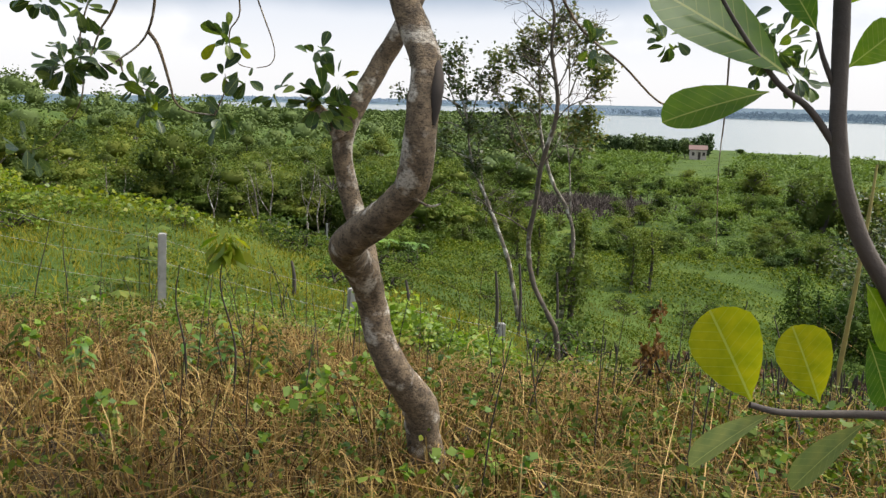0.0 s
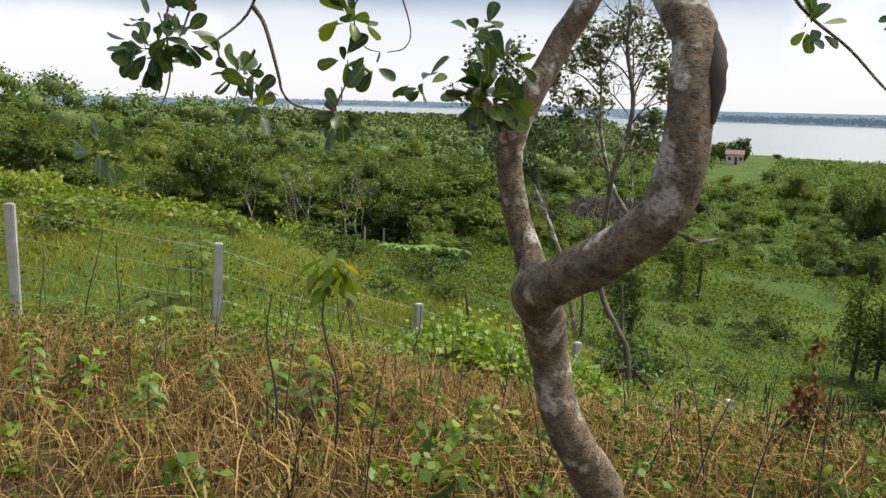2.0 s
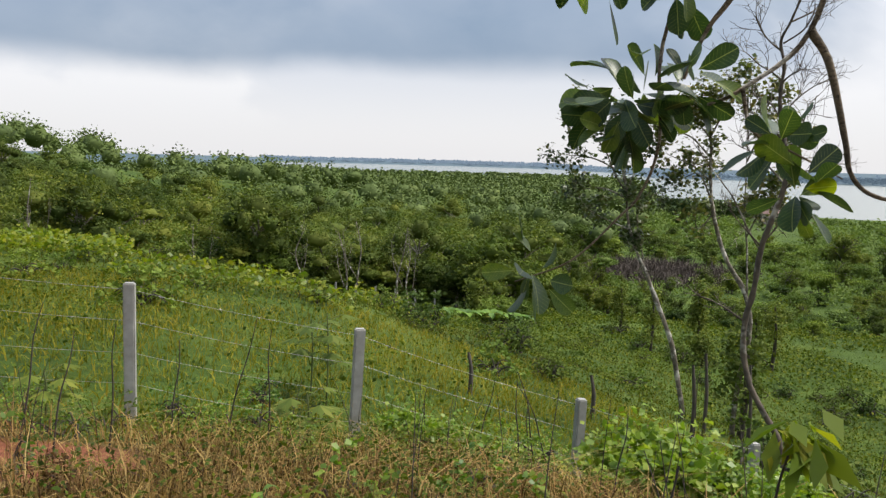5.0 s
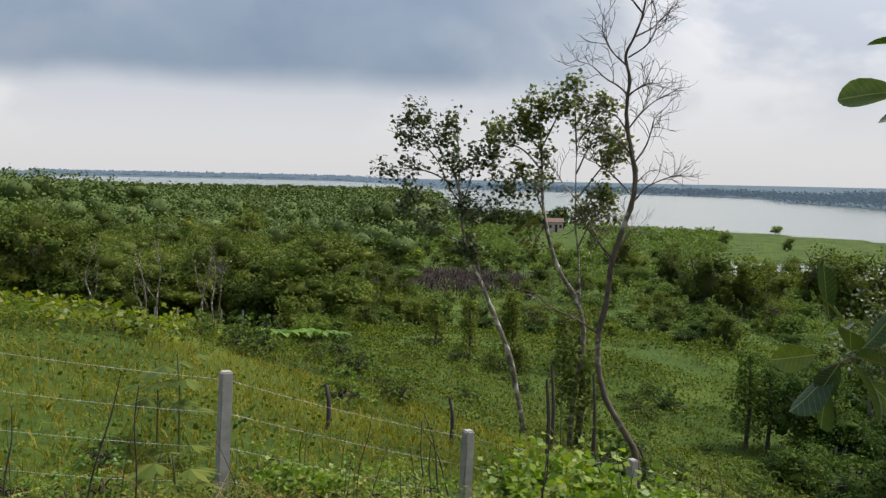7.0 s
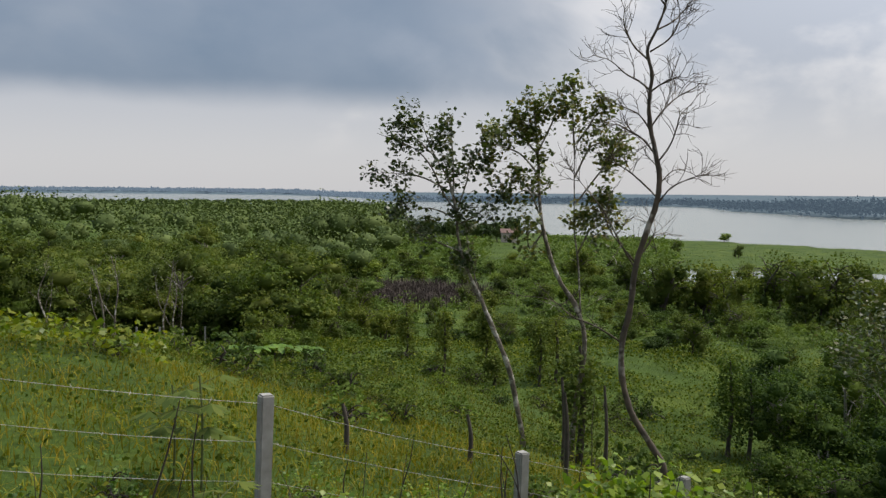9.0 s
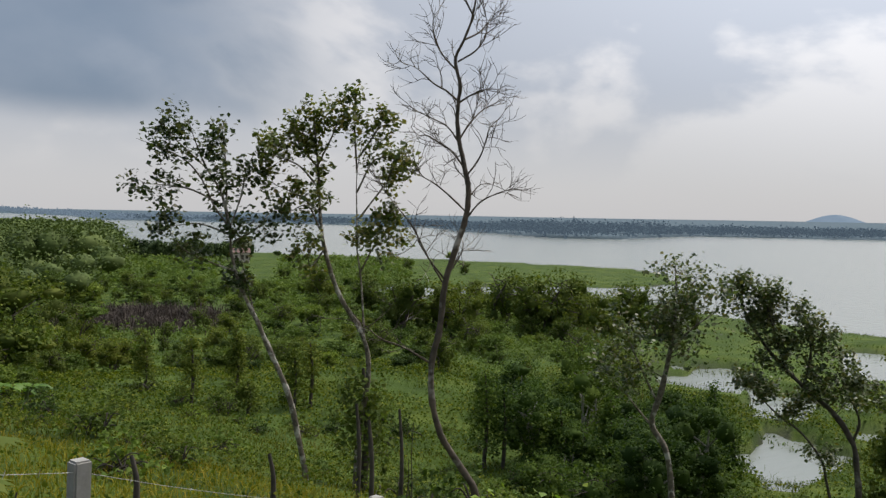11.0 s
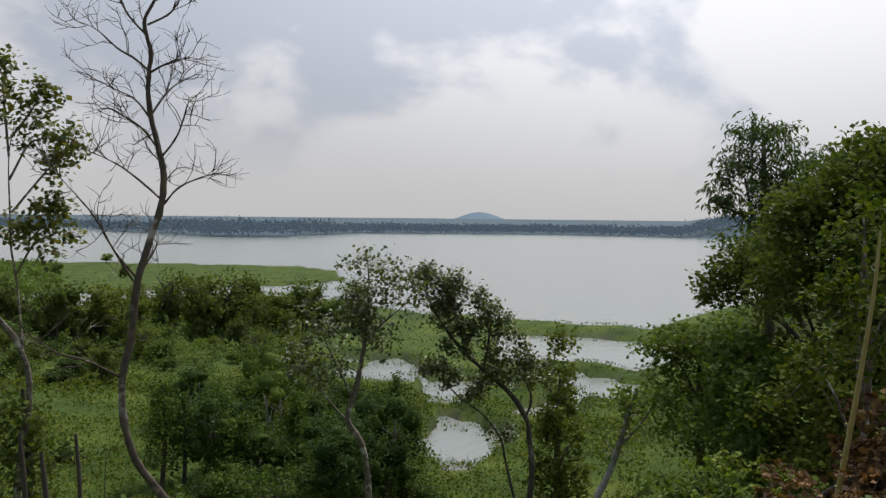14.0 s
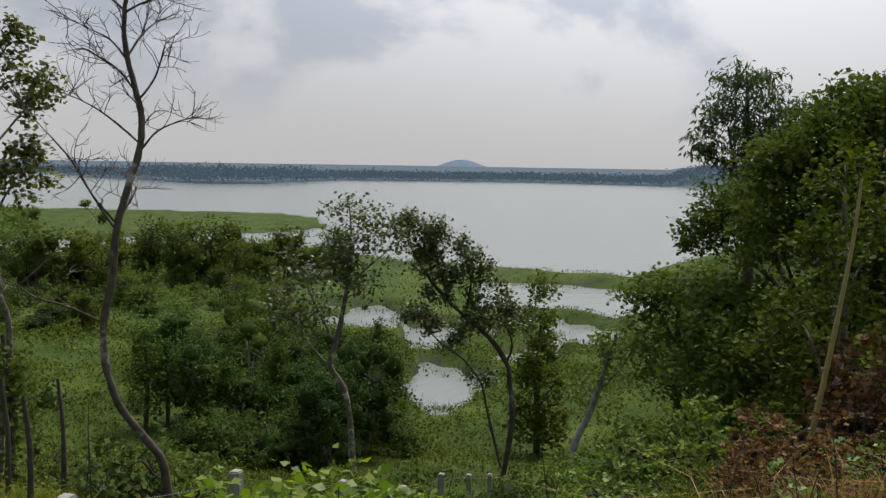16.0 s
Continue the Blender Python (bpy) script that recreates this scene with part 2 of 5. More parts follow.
DRY_BLADE = leaf_material("dry_blade", [(.025, .014, .007), (.11, .055, .018), (.24, .135, .042), (.46, .32, .12), (.09, .065, .02), (.30, .19, .06)], .15, .7)
MARSH_BLADE = leaf_material("marsh_blade", [(.06, .085, .02), (.09, .115, .028), (.13, .145, .04)], .2, .75)
BROWN_LEAF = leaf_material("withered_leaf", [(.06, .032, .016), (.13, .07, .032), (.22, .13, .06)], .25, .6)
DARK_STALK = plain_material("dark_stalk", (.02, .016, .012), (.06, .045, .035), 8, .9)
FAR_LEAF = leaf_material("far_leaf", [(0.05, 0.08, 0.03), (0.066, 0.102, 0.036), (0.085, 0.122, 0.042)], .1, .7)
CONCRETE = plain_material("concrete", (.2, .19, .17), (.35, .335, .305), 7, .9, .5)
WIRE = plain_material("galvanised_wire", (.22, .215, .20), (.36, .35, .33), 30, .5, .1, .6)
BAMBOO = plain_material("bamboo_cane", (.22, .19, .05), (.36, .30, .10), 5, .5, .1)
BRICK_RED = plain_material("tin_roof_red", (.10, .05, .04), (.17, .09, .07), 1.5, .7)
WALL_PALE = plain_material("pale_wall", (.35, .3, .26), (.48, .42, .37), 1.2, .85)


# ---- mesh helpers ----
def smooth(a, b, v):
    k = np.clip((np.asarray(v, float) - a) / (b - a), 0, 1)
    return k * k * (3 - 2 * k)


def mesh_of(name, V, F, material, shade=False):
    """A mesh from arrays of corners and of faces that all have the same number of corners."""
    me = bpy.data.meshes.new(name)
    V, F = np.asarray(V, np.float32), np.asarray(F, np.int32)
    k = F.shape[1]
    me.vertices.add(len(V))
    me.vertices.foreach_set("co", V.ravel())
    me.loops.add(F.size)
    me.loops.foreach_set("vertex_index", F.ravel())
    me.polygons.add(len(F))
    me.polygons.foreach_set("loop_start", np.arange(0, F.size, k, dtype=np.int32))
    if shade:
        me.polygons.foreach_set("use_smooth", np.ones(len(F), bool))
    me.materials.append(material)
    me.update(calc_edges=True)
    return me


def part(name, mesh, parent, label=""):
    ob = new(name, mesh)
    ob.parent = parent
    return tagged(ob, label)


def joined(pieces):
    Vs, Fs, n = [], [], 0
    for V, F in pieces:
        Vs.append(V), Fs.append(np.asarray(F) + n)
        n += len(V)
    return np.concatenate(Vs), np.concatenate(Fs)


def tube(points, radii, seg=8, steps=4, rough=0.0, seed=0):
    """A round limb along a smooth line; closed by its shrinking ends."""
    P = np.array(points, float)
    R = np.interp(np.linspace(0, 1, len(P)), np.linspace(0, 1, len(radii)), radii)
    ext = np.vstack([2 * P[0] - P[1], P, 2 * P[-1] - P[-2]])
    C, rr = [], []
    for i in range(len(P) - 1):
        a, b, c, d = ext[i:i + 4]
        for t in np.arange(steps) / steps:
            C.append(.5 * (2 * b + (c - a) * t + (2 * a - 5 * b + 4 * c - d) * t * t + (3 * b - a - 3 * c + d) * t ** 3))
            rr.append(R[i] * (1 - t) + R[i + 1] * t)
    C.append(P[-1]), rr.append(R[-1])
    C, rr = np.array(C), np.array(rr)
    T = np.gradient(C, axis=0)
    T /= np.linalg.norm(T, axis=1)[:, None] + 1e-9
    side = np.cross(T, [0.31, 0.95, 0.05])
    side /= np.linalg.norm(side, axis=1)[:, None] + 1e-9
    over = np.cross(T, side)
    ang = np.linspace(0, 2 * math.pi, seg, endpoint=False)
    rng = np.random.default_rng(abs(seed) + 5)
    bumps = 1 + rough * rng.normal(size=(len(C), seg))
    if rough:
        bumps = (bumps + np.roll(bumps, 1, 0) + np.roll(bumps, 1, 1)) / 3
    V = C[:, None] + (rr[:, None] * bumps)[..., None] * (np.cos(ang)[None, :, None] * side[:, None] + np.sin(ang)[None, :, None] * over[:, None])
    m = len(C)
    i, j = np.meshgrid(np.arange(m - 1), np.arange(seg), indexing="ij")
    k = (j + 1) % seg
    F = np.stack([i * seg + j, i * seg + k, (i + 1) * seg + k, (i + 1) * seg + j], -1).reshape(-1, 4)
    return V.reshape(-1, 3), F


def leaves_at(P, size, rng, droop=0.0, slim=0.42, face_up=0.5):
    """One folded leaf at each point."""
    n = len(P)
    d = rng.normal(size=(n, 3))
    d[:, 2] = d[:, 2] * .6 - droop
    d /= np.linalg.norm(d, axis=1)[:, None]
    nrm = rng.normal(size=(n, 3)) * (1 - face_up) + np.array([0, 0, face_up * 1.6])
    w = np.cross(d, nrm)
    w /= np.linalg.norm(w, axis=1)[:, None] + 1e-9
    u = np.cross(w, d)
    s = (size * rng.uniform(.6, 1.3, n))[:, None]
    V = np.stack([P, P + d * s * .55 + w * s * slim + u * s * .12, P + d * s, P + d * s * .55 - w * s * slim + u * s * .12], 1).reshape(-1, 3)
    return V, np.arange(4 * n).reshape(n, 4)


def crown_points(rng, blobs, clumps, per, spread=.16, hollow=.5):
    """Clumps over lumpy rounded masses, thick outside and open within."""
    out = []
    vol = np.array([(b[3] * b[4] * b[5]) ** .67 for b in blobs])
    for b, share in zip(blobs, vol / vol.sum()):
        n = max(3, int(clumps * share))
        d = rng.normal(size=(n, 3))
        d /= np.linalg.norm(d, axis=1)[:, None]
        d[:, 2] = np.where(d[:, 2] < -.45, -d[:, 2], d[:, 2])
        r = rng.uniform(hollow, 1.08, n) * (1 + .22 * np.sin(d[:, 0] * 5 + b[0]) * np.cos(d[:, 1] * 4 + b[2]))
        c = np.array(b[:3]) + d * r[:, None] * np.array(b[3:6])
        rad = spread * min(b[3:6])
        out.append((c[:, None] + rng.normal(size=(n, per, 3)) * np.array([1, 1, .55]) * rad).reshape(-1, 3))
    return np.concatenate(out)


def branching(rng, limb, radius, levels, count, length, rise=.35, spread=.9, keep=.3, twig=0.0):
    """Side shoots from a limb, again and again. Gives tubes and the tips."""
    tubes, tips = [], []
    P = np.array(limb, float)
    L = np.linalg.norm(np.diff(P, axis=0), axis=1).sum()
    for t in np.sort(rng.uniform(keep, 1.0, count)):
        f = t * (len(P) - 1)
        i = min(int(f), len(P) - 2)
        start = P[i] + (P[i + 1] - P[i]) * (f - i)
        way = (P[i + 1] - P[i]) / (np.linalg.norm(P[i + 1] - P[i]) + 1e-9)
        d = way * .7 + rng.normal(size=3) * spread * .7 + np.array([0, 0, rise])
        d /= np.linalg.norm(d)
        ln = length * rng.uniform(.55, 1.15) * (1.15 - .45 * t)
        pts, q, v = [start], start, d
        for _ in range(3):
            v = v + rng.normal(size=3) * .24 + np.array([0, 0, .08 * rise])
            v /= np.linalg.norm(v)
            q = q + v * ln / 3
            pts.append(q)
        r = max(radius * (1 - .6 * t), twig)
        tubes.append(tube(pts, [r, r * .45], 5 if levels > 1 else 3, 2))
        if levels > 1:
            a, b = branching(rng, pts, r * .55, levels - 1, max(3, int(count * .45)), length * .58, rise * .6, spread, .25, twig * .8)
            tubes += a
            tips += b
        else:
            tips.append(pts[-1]), tips.append(pts[2])
    return tubes, tips


# ---- the lie of the land ----
LAKE = -9.6
CX, CY = -4.2, 6.2


def pol(azimuth, r):
    """The place r metres from the look-out at that bearing (degrees from +y to +x)."""
    return CX + r * math.sin(radians(azimuth)), CY + r * math.cos(radians(azimuth))


def wave(x, y, scale, seed=0.0):
    x, y = x / scale + seed, y / scale - seed * .7
    return (np.sin(x * 1.3 + np.sin(y * 1.7)) + np.sin(y * 1.1 + 1.3 * np.sin(x * .9 + 2)) + np.sin((x + y) * 2.3 + np.sin(x * 1.9)) * .5) / 2.5


def wet(x, y):
    """1 in open water, 0 on land."""
    dx, dy = x - CX, y - CY
    r, az = np.hypot(dx, dy), np.degrees(np.arctan2(dx, dy))
    az = az + wave(x, y, 14, 3) * 22 / np.maximum(r, 20)
    near = np.interp(az, [-18, -15, -8, -3, 3, 7.5, 9.5, 20, 33, 45, 48, 49.2, 53.7, 58.4, 63, 70, 95, 130, 150],
                     [5000, 850, 800, 880, 980, 700, 240, 230, 204, 186, 168, 104, 94, 89, 87, 85, 85, 110, 5000])
    far = np.interp(az, [-18, -3, 3, 8, 10, 20, 28, 31.5, 33, 40, 44.5, 49, 63, 73, 95, 130],
                    [2700, 2700, 2400, 1500, 1000, 900, 803, 740, 592, 442, 447, 572, 597, 551, 600, 700])
    jag = wave(x, y, 6, 1) * 2.5
    open_lake = smooth(-2, 2, r - near + jag) * (1 - smooth(-4, 4, r - far + jag * 2))
    mid = np.interp(az, [24, 30, 44, 48], [112, 117, 120, 124])
    half = np.interp(az, [24, 26, 30, 40, 46, 49], [0, 3, 7, 8, 12, 20])
    channel = smooth(-2, 2, half - np.abs(r - mid) + jag * .6) * smooth(23, 26, az) * (1 - smooth(48, 50, az))
    pool = smooth(-1.5, 1.5, 7.2 - np.abs(r - 68.5) + jag * .5) * smooth(58.3, 60, az) * (1 - smooth(84, 90, az))
    w = np.maximum(np.maximum(open_lake, channel), pool)
    for a, rr, wa, wr in ((56.6, 39.5, 3.4, 4.6), (44, 48.5, 2.2, 2.4), (50, 57, 4.4, 4.6), (67, 53, 3.2, 3.4), (62.5, 46, 2.6, 3.4), (38.5, 56, 2.0, 1.6), (56, 51, 2.6, 3.4), (72, 47, 2.5, 3.5), (60, 53, 1.6, 2.4), (64, 58, 2, 1.6), (47, 132, 2.4, 3), (30, 62, 1.2, 1)):
        q = ((az - a) / wa) ** 2 + ((r - rr) / wr) ** 2 + wave(x, y, 1.7, a) * .75 + wave(x, y, .6, a) * .25
        w = np.maximum(w, 1 - smooth(.7, 1.1, q))
    return w


def height(x, y):
    x, y = np.asarray(x, float), np.asarray(y, float)
    a = (x + 3.6) * .95 + (y - 10.4) * .31
    b = -(x + 3.6) * .31 + (y - 10.4) * .95
    along = np.interp(a, [-60, -10, -2.45, 0, 2.45, 4.7, 7.15, 9.5, 11.8, 14.2, 16.6, 18.9, 26, 33, 60], [3, .1, -.85, -1.35, -2.2, -2.85, -3.75, -4.75, -5.5, -6.35, -7.2, -8.05, -9.1, -9.3, -9.3])
    across = np.interp(b, [-40, -5.5, 0, 2.6, 6, 12, 30], [13, 1.9, 0, .35, .3, .1, -1.6])
    slope = along + across
    beyond = np.maximum(-5.7 - .07 * a - .12 * (b - 33), -8.9 + np.minimum(0, -(a - 20) * .02))
    k = smooth(8, 30, b)
    slope = slope * (1 - k) + beyond * k
    slope = np.maximum(slope, -9.33)
    crest = .03 - .075 * np.clip(y, -8, 9) + .02 * np.clip(-x - 6, 0, 30)
    h = .35
    z = -h * np.log(np.exp(-np.clip(slope, -30, 20) / h) + np.exp(-crest / h))
    z = z + 11 * np.exp(-(((x + 82) / 34) ** 2 + ((y - 96) / 48) ** 2)) + 5 * np.exp(-(((x + 60) / 45) ** 2 + ((y - 170) / 60) ** 2))
    r = np.hypot(x - CX, y - CY)
    z = z + 12 * smooth(1500, 4000, r) + wave(x, y, 700, 2) * 3 * smooth(1200, 3000, r)
    z = z + wave(x, y, 2.6) * .07 * smooth(2, 9, r) + wave(x, y, .8, 4) * .025 + np.abs(wave(x, y, 1.5, 8)) * .16 * smooth(9, 16, r) * (1 - smooth(70, 110, r))
    w = wet(x, y)
    return z * (1 - w) + (LAKE - .9) * w


def ground_z(x, y):
    return float(height(x, y))


front = np.radians(np.linspace(-60, 112, 400, endpoint=False))
back = np.radians(np.linspace(112, 300, 50, endpoint=False))
bearings = np.concatenate([front, back])
NA, NR = len(bearings), 250
rings = np.concatenate([[.01], np.geomspace(.35, 4700, NR - 1)])
GX, GY = -2 + rings[:, None] * np.sin(bearings), 4 + rings[:, None] * np.cos(bearings)
GZ = height(GX, GY)
i, j = np.meshgrid(np.arange(NR - 1), np.arange(NA), indexing="ij")
k = (j + 1) % NA
GF = np.stack([i * NA + j, (i + 1) * NA + j, (i + 1) * NA + k, i * NA + k], -1).reshape(-1, 4)
GV = np.stack([GX, GY, GZ], -1).reshape(-1, 3)
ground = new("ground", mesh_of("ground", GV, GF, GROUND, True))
tagged(ground, "grassy hillside running down to a marshy lake shore", "ground", kind="structure")


def dryness(x, y):
    a = (x + 3.6) * .95 + (y - 10.4) * .31
    b = -(x + 3.6) * .31 + (y - 10.4) * .95
    edge = np.interp(x, [-12, -6, -3, -1, 1, 4, 9], [-.6, -.8, -1.5, -3.0, -4.3, -4.7, -3.5])
    return (1 - smooth(-1.1, 1.1, b - edge + wave(x, y, 1.1, 5) * .9 + wave(x, y, .35, 2) * .4)) * (1 - smooth(16, 24, np.hypot(x - CX, y - CY)))


def spot(x, y, a, r, wa, wr):
    dx, dy = x - CX, y - CY
    q = ((np.degrees(np.arctan2(dx, dy)) - a) / wa) ** 2 + ((np.hypot(dx, dy) - r) / wr) ** 2 + wave(x, y, 3, a) * .35
    return 1 - smooth(.6, 1.2, q)


vx_, vy_, vz_ = GV[:, 0], GV[:, 1], GV[:, 2]
zones = {"dry": dryness(vx_, vy_) * .9,
         "soil": np.maximum(1 - smooth(.5, 1.3, ((vx_ + 5.7) / 1.1) ** 2 + ((vy_ - 7.7) / .75) ** 2), 1 - smooth(.5, 1.4, ((vx_ - 1.6) / 2.2) ** 2 + ((vy_ - 7.0) / .8) ** 2)),
         "mud": 1 - smooth(LAKE + .05, LAKE + .22, vz_),
         # where the painted haze sets in, by distance
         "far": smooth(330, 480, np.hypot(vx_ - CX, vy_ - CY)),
         "cleared": spot(vx_, vy_, 11.5, 84, 6.5, 8)}
for zone, values in zones.items():
    layer = ground.data.attributes.new(zone, "FLOAT", "POINT")
    layer.data.foreach_set("value", values.astype(np.float32))
ang = np.linspace(0, 2 * math.pi, 96, endpoint=False)
lake = new("water", mesh_of("water", np.vstack([np.stack([4600 * np.cos(ang), 4600 * np.sin(ang), np.full(96, LAKE)], -1), [[0, 0, LAKE]]]),
                            np.stack([np.arange(96), (np.arange(96) + 1) % 96, np.full(96, 96)], -1), WATER))
tagged(lake, "grey rippled lake under an overcast sky", "lake", kind="structure")


# ---- woods ----
def tree_thing(name, label, category, group=""):
    ob = new(name)
    ob.empty_display_size = .3
    return tagged(ob, label, category, group)


def foliage_core(rng, blobs, share=.74):
    """The leafy inside of a crown: lumpy rounded masses that the outer leaves cover."""
    out = []
    for b in blobs:
        turn, ph = rng.uniform(0, 6.28), rng.uniform(0, 6.28, 3)
        V, F = [], []
        for i in range(6):
            t = math.pi * (i + .25) / 5.5
            for j in range(9):
                a = turn + 2 * math.pi * j / 9
                d = np.array([math.sin(t) * math.cos(a), math.sin(t) * math.sin(a), math.cos(t)])
                r = share * (1 + .2 * math.sin(3 * d[0] * 2 + ph[0]) * math.cos(5 * d[1] + ph[1]) + .12 * math.sin(7 * d[2] + ph[2]) + rng.normal() * .09)
                V.append(np.array(b[:3]) + d * r * np.array(b[3:6]))
        F = [(9 * i + j, 9 * (i + 1) + j, 9 * (i + 1) + (j + 1) % 9, 9 * i + (j + 1) % 9) for i in range(5) for j in range(9)]
        out.append((np.array(V), F))
    return out


def woodland_tree(name, seed, tall, wide, leaf, bark, size, clumps, label, category="tree", group="", per=9, low=.3, trunks=1, flat=1.0, face_up=.5, core=0.0, full=False):
    """A rounded broadleaf tree standing at the origin: trunk, limbs and a lumpy crown."""
    rng = np.random.default_rng(seed)
    ob = tree_thing(name, label, category, group)
    wood, arms, blobs = [], [], []
    for q in range(trunks):
        foot = np.array([rng.normal() * .15 * (trunks > 1), rng.normal() * .15 * (trunks > 1), -.3])
        top = foot + np.array([rng.normal() * wide * .16, rng.normal() * wide * .16, tall * .78])
        mid = (foot + top) / 2 + rng.normal(size=3) * np.array([.3, .3, 0])
        r = tall * .016 + .02
        wood.append(tube([foot, mid, top], [r * 1.25, r, r * .35], 7, 4, .1, seed))
        for _ in range(5):
            t = rng.uniform(.35, .9)
            s = foot + (top - foot) * t
            a = rng.uniform(0, 6.28)
            e = s + np.array([math.cos(a) * wide * .36, math.sin(a) * wide * .36, tall * rng.uniform(.08, .22)])
            arms.append(tube([s, (s + e) / 2 + [0, 0, .15], e], [r * .55, r * .2], 5, 3))
            blobs.append((*e, wide * rng.uniform(.2, .32), wide * rng.uniform(.2, .32), tall * rng.uniform(.12, .2) * flat))
        blobs.append((top[0], top[1], tall * .8, wide * .33, wide * .33, tall * .19))
    if low < .25:
        for q in range(7):
            a = q * .9 + rng.uniform(0, .5)
            blobs.append((math.cos(a) * wide * .3, math.sin(a) * wide * .3, tall * rng.uniform(.1, .55), wide * .26, wide * .26, tall * .16 * flat))
    if full:
        blobs = [(0, 0, tall * .42, wide * .38, wide * .38, tall * .44)]
        for q in range(8):
            a = q * .8 + rng.uniform(0, .5)
            blobs.append((math.cos(a) * wide * .3, math.sin(a) * wide * .3, tall * rng.uniform(.16, .72), wide * rng.uniform(.17, .27), wide * rng.uniform(.17, .27), tall * rng.uniform(.15, .24)))
    for stem in wood:
        part("trunk", mesh_of("trunk", *stem, bark, True), ob)
    tagged(part("branchwork", mesh_of("branchwork", *joined(arms), bark, True), ob), kind="stuff")
    V, F = leaves_at(crown_points(rng, blobs, clumps, per, .27 if core else .16, .6 if core else .5), size, rng, .15, .42, face_up)
    if core:
        V, F = joined([(V, F)] + foliage_core(rng, blobs, core))
    part("crown", mesh_of("crown", V, F, leaf), ob)
    return ob


def drop_at(ob, x, y, turn, size, sink=.05, tall=1.0):
    return Matrix.Translation((x, y, ground_z(x, y) - sink)) @ Matrix.Rotation(turn, 4, "Z") @ Matrix.Diagonal((size, size, size * tall, 1))


def stand(ob, x, y, turn=0.0, size=1.0, tall=1.0):
    """Puts a thing on the ground."""
    ob.matrix_basis = drop_at(ob, x, y, turn, size, .05, tall)
    return ob


def another(ob, x, y, turn, size, tall=1.0):
    """A copy of a thing on the ground, at a size of its own."""
    c = copy_thing(ob, Matrix.Identity(4))
    c.matrix_basis = drop_at(ob, x, y, turn, size, .05, tall)
    return c


def scatter(kinds, spots, rng, sizes):
    for n, (x, y) in enumerate(spots):
        ob = kinds[n % len(kinds)]
        s = rng.uniform(*sizes)
        if n < len(kinds):
            stand(ob, x, y, rng.uniform(0, 6.28), s)
        else:
            another(ob, x, y, rng.uniform(0, 6.28), s)


def spaced(rng, draw, count, gap, tries=9000):
    out = []
    for _ in range(tries):
        p = draw(rng)
        if p is None:
            continue
        if all((p[0] - q[0]) ** 2 + (p[1] - q[1]) ** 2 > gap * gap for q in out):
            out.append(p)
            if len(out) >= count:
                break
    return out


EDGE = ([-60, -45, -32, -19, -10, -2, 1, 3, 6, 8, 10], [36, 40, 43, 42, 41, 42, 38, 37, 50, 62, 75])


def in_forest(rng, lo, hi):
    az = rng.uniform(-52, 10.5)
    r = math.sqrt(rng.uniform(lo * lo, hi * hi))
    if r < np.interp(az, *EDGE) + 1.5:
        return None
    if az > 4.5 and 62 < r < 97:
        return None
    return pol(az, r)


rng = np.random.default_rng(11)
forest = [woodland_tree("woodland_tree", 20 + s, tall, wide, leaf, bark, size, clumps, label, "tree", "woodland below the field", 8, .1, 1, .8, .45, .5)
          for s, (tall, wide, leaf, bark, size, clumps, label) in enumerate((
              (5.6, 5.2, FOREST_LEAF, GREY_BARK, .21, 400, "spreading green cashew tree in dense woodland"),
              (6.4, 5.0, FOREST_LEAF, DARK_BARK, .2, 400, "tall broadleaf tree with a rounded green crown"),
              (5.0, 4.6, DARK_LEAF, DARK_BARK, .21, 380, "dark leafy tree crowded among its neighbours"),
              (6.0, 5.6, FOREST_LEAF, GREY_BARK, .22, 400, "wide woodland tree with layered yellow-green foliage"),
              (7.2, 4.2, FOREST_LEAF, GREY_BARK, .2, 380, "slender woodland tree rising over the canopy"),
              (4.4, 4.8, BUSH_LEAF, GREY_BARK, .2, 380, "low light green tree at the edge of the wood")))]
edge_row = [pol(az, float(np.interp(az, *EDGE)) + 1.5 + rng.uniform(0, 2)) for az in np.linspace(-46, 9, 30)]
scatter(forest, edge_row + spaced(rng, lambda g: in_forest(g, 36, 100), 215, 3.5, 6000), rng, (.6, .95))

# woods too far off to count
far_pts, far_pts2 = [], []
for p in spaced(rng, lambda g: in_forest(g, 90, 420), 1100, 4.4, 5000) + [p for p in (in_forest(rng, 400, 770) for _ in range(1500)) if p]:
    if float(wet(*p)) < .2:
        far_pts.append((p[0], p[1], rng.uniform(3.8, 6.2) * float(np.interp(math.hypot(*p), [150, 450, 700], [1, .75, .55]))))
for _ in range(220):
    x, y = pol(rng.uniform(5.2, 10.3), rng.uniform(150, 236))
    far_pts.append((x, y, rng.uniform(5.5, 8.5)))
pieces = []
for x, y, tall in far_pts:
    d = math.hypot(x, y)
    n = int(np.clip(30000 / d, 45, 230))
    z, w = ground_z(x, y), tall * .48
    P = crown_points(rng, [(x, y, z + tall * .62, w, w, tall * .38), (x + w * .4, y, z + tall * .4, w * .8, w * .8, tall * .35)], n // 3, 3, .3)
    pieces.append(leaves_at(P, float(np.clip(d * .003, .32, 1.7)), rng, .1, .5))
    if d < 260:
        pieces += foliage_core(rng, [(x, y, z + tall * .55, w, w, tall * .4)], .6)
tagged(new("woodland", mesh_of("woodland", *joined(pieces), FAR_LEAF)), "dense green woodland canopy reaching toward the lake", "woodland", kind="stuff")

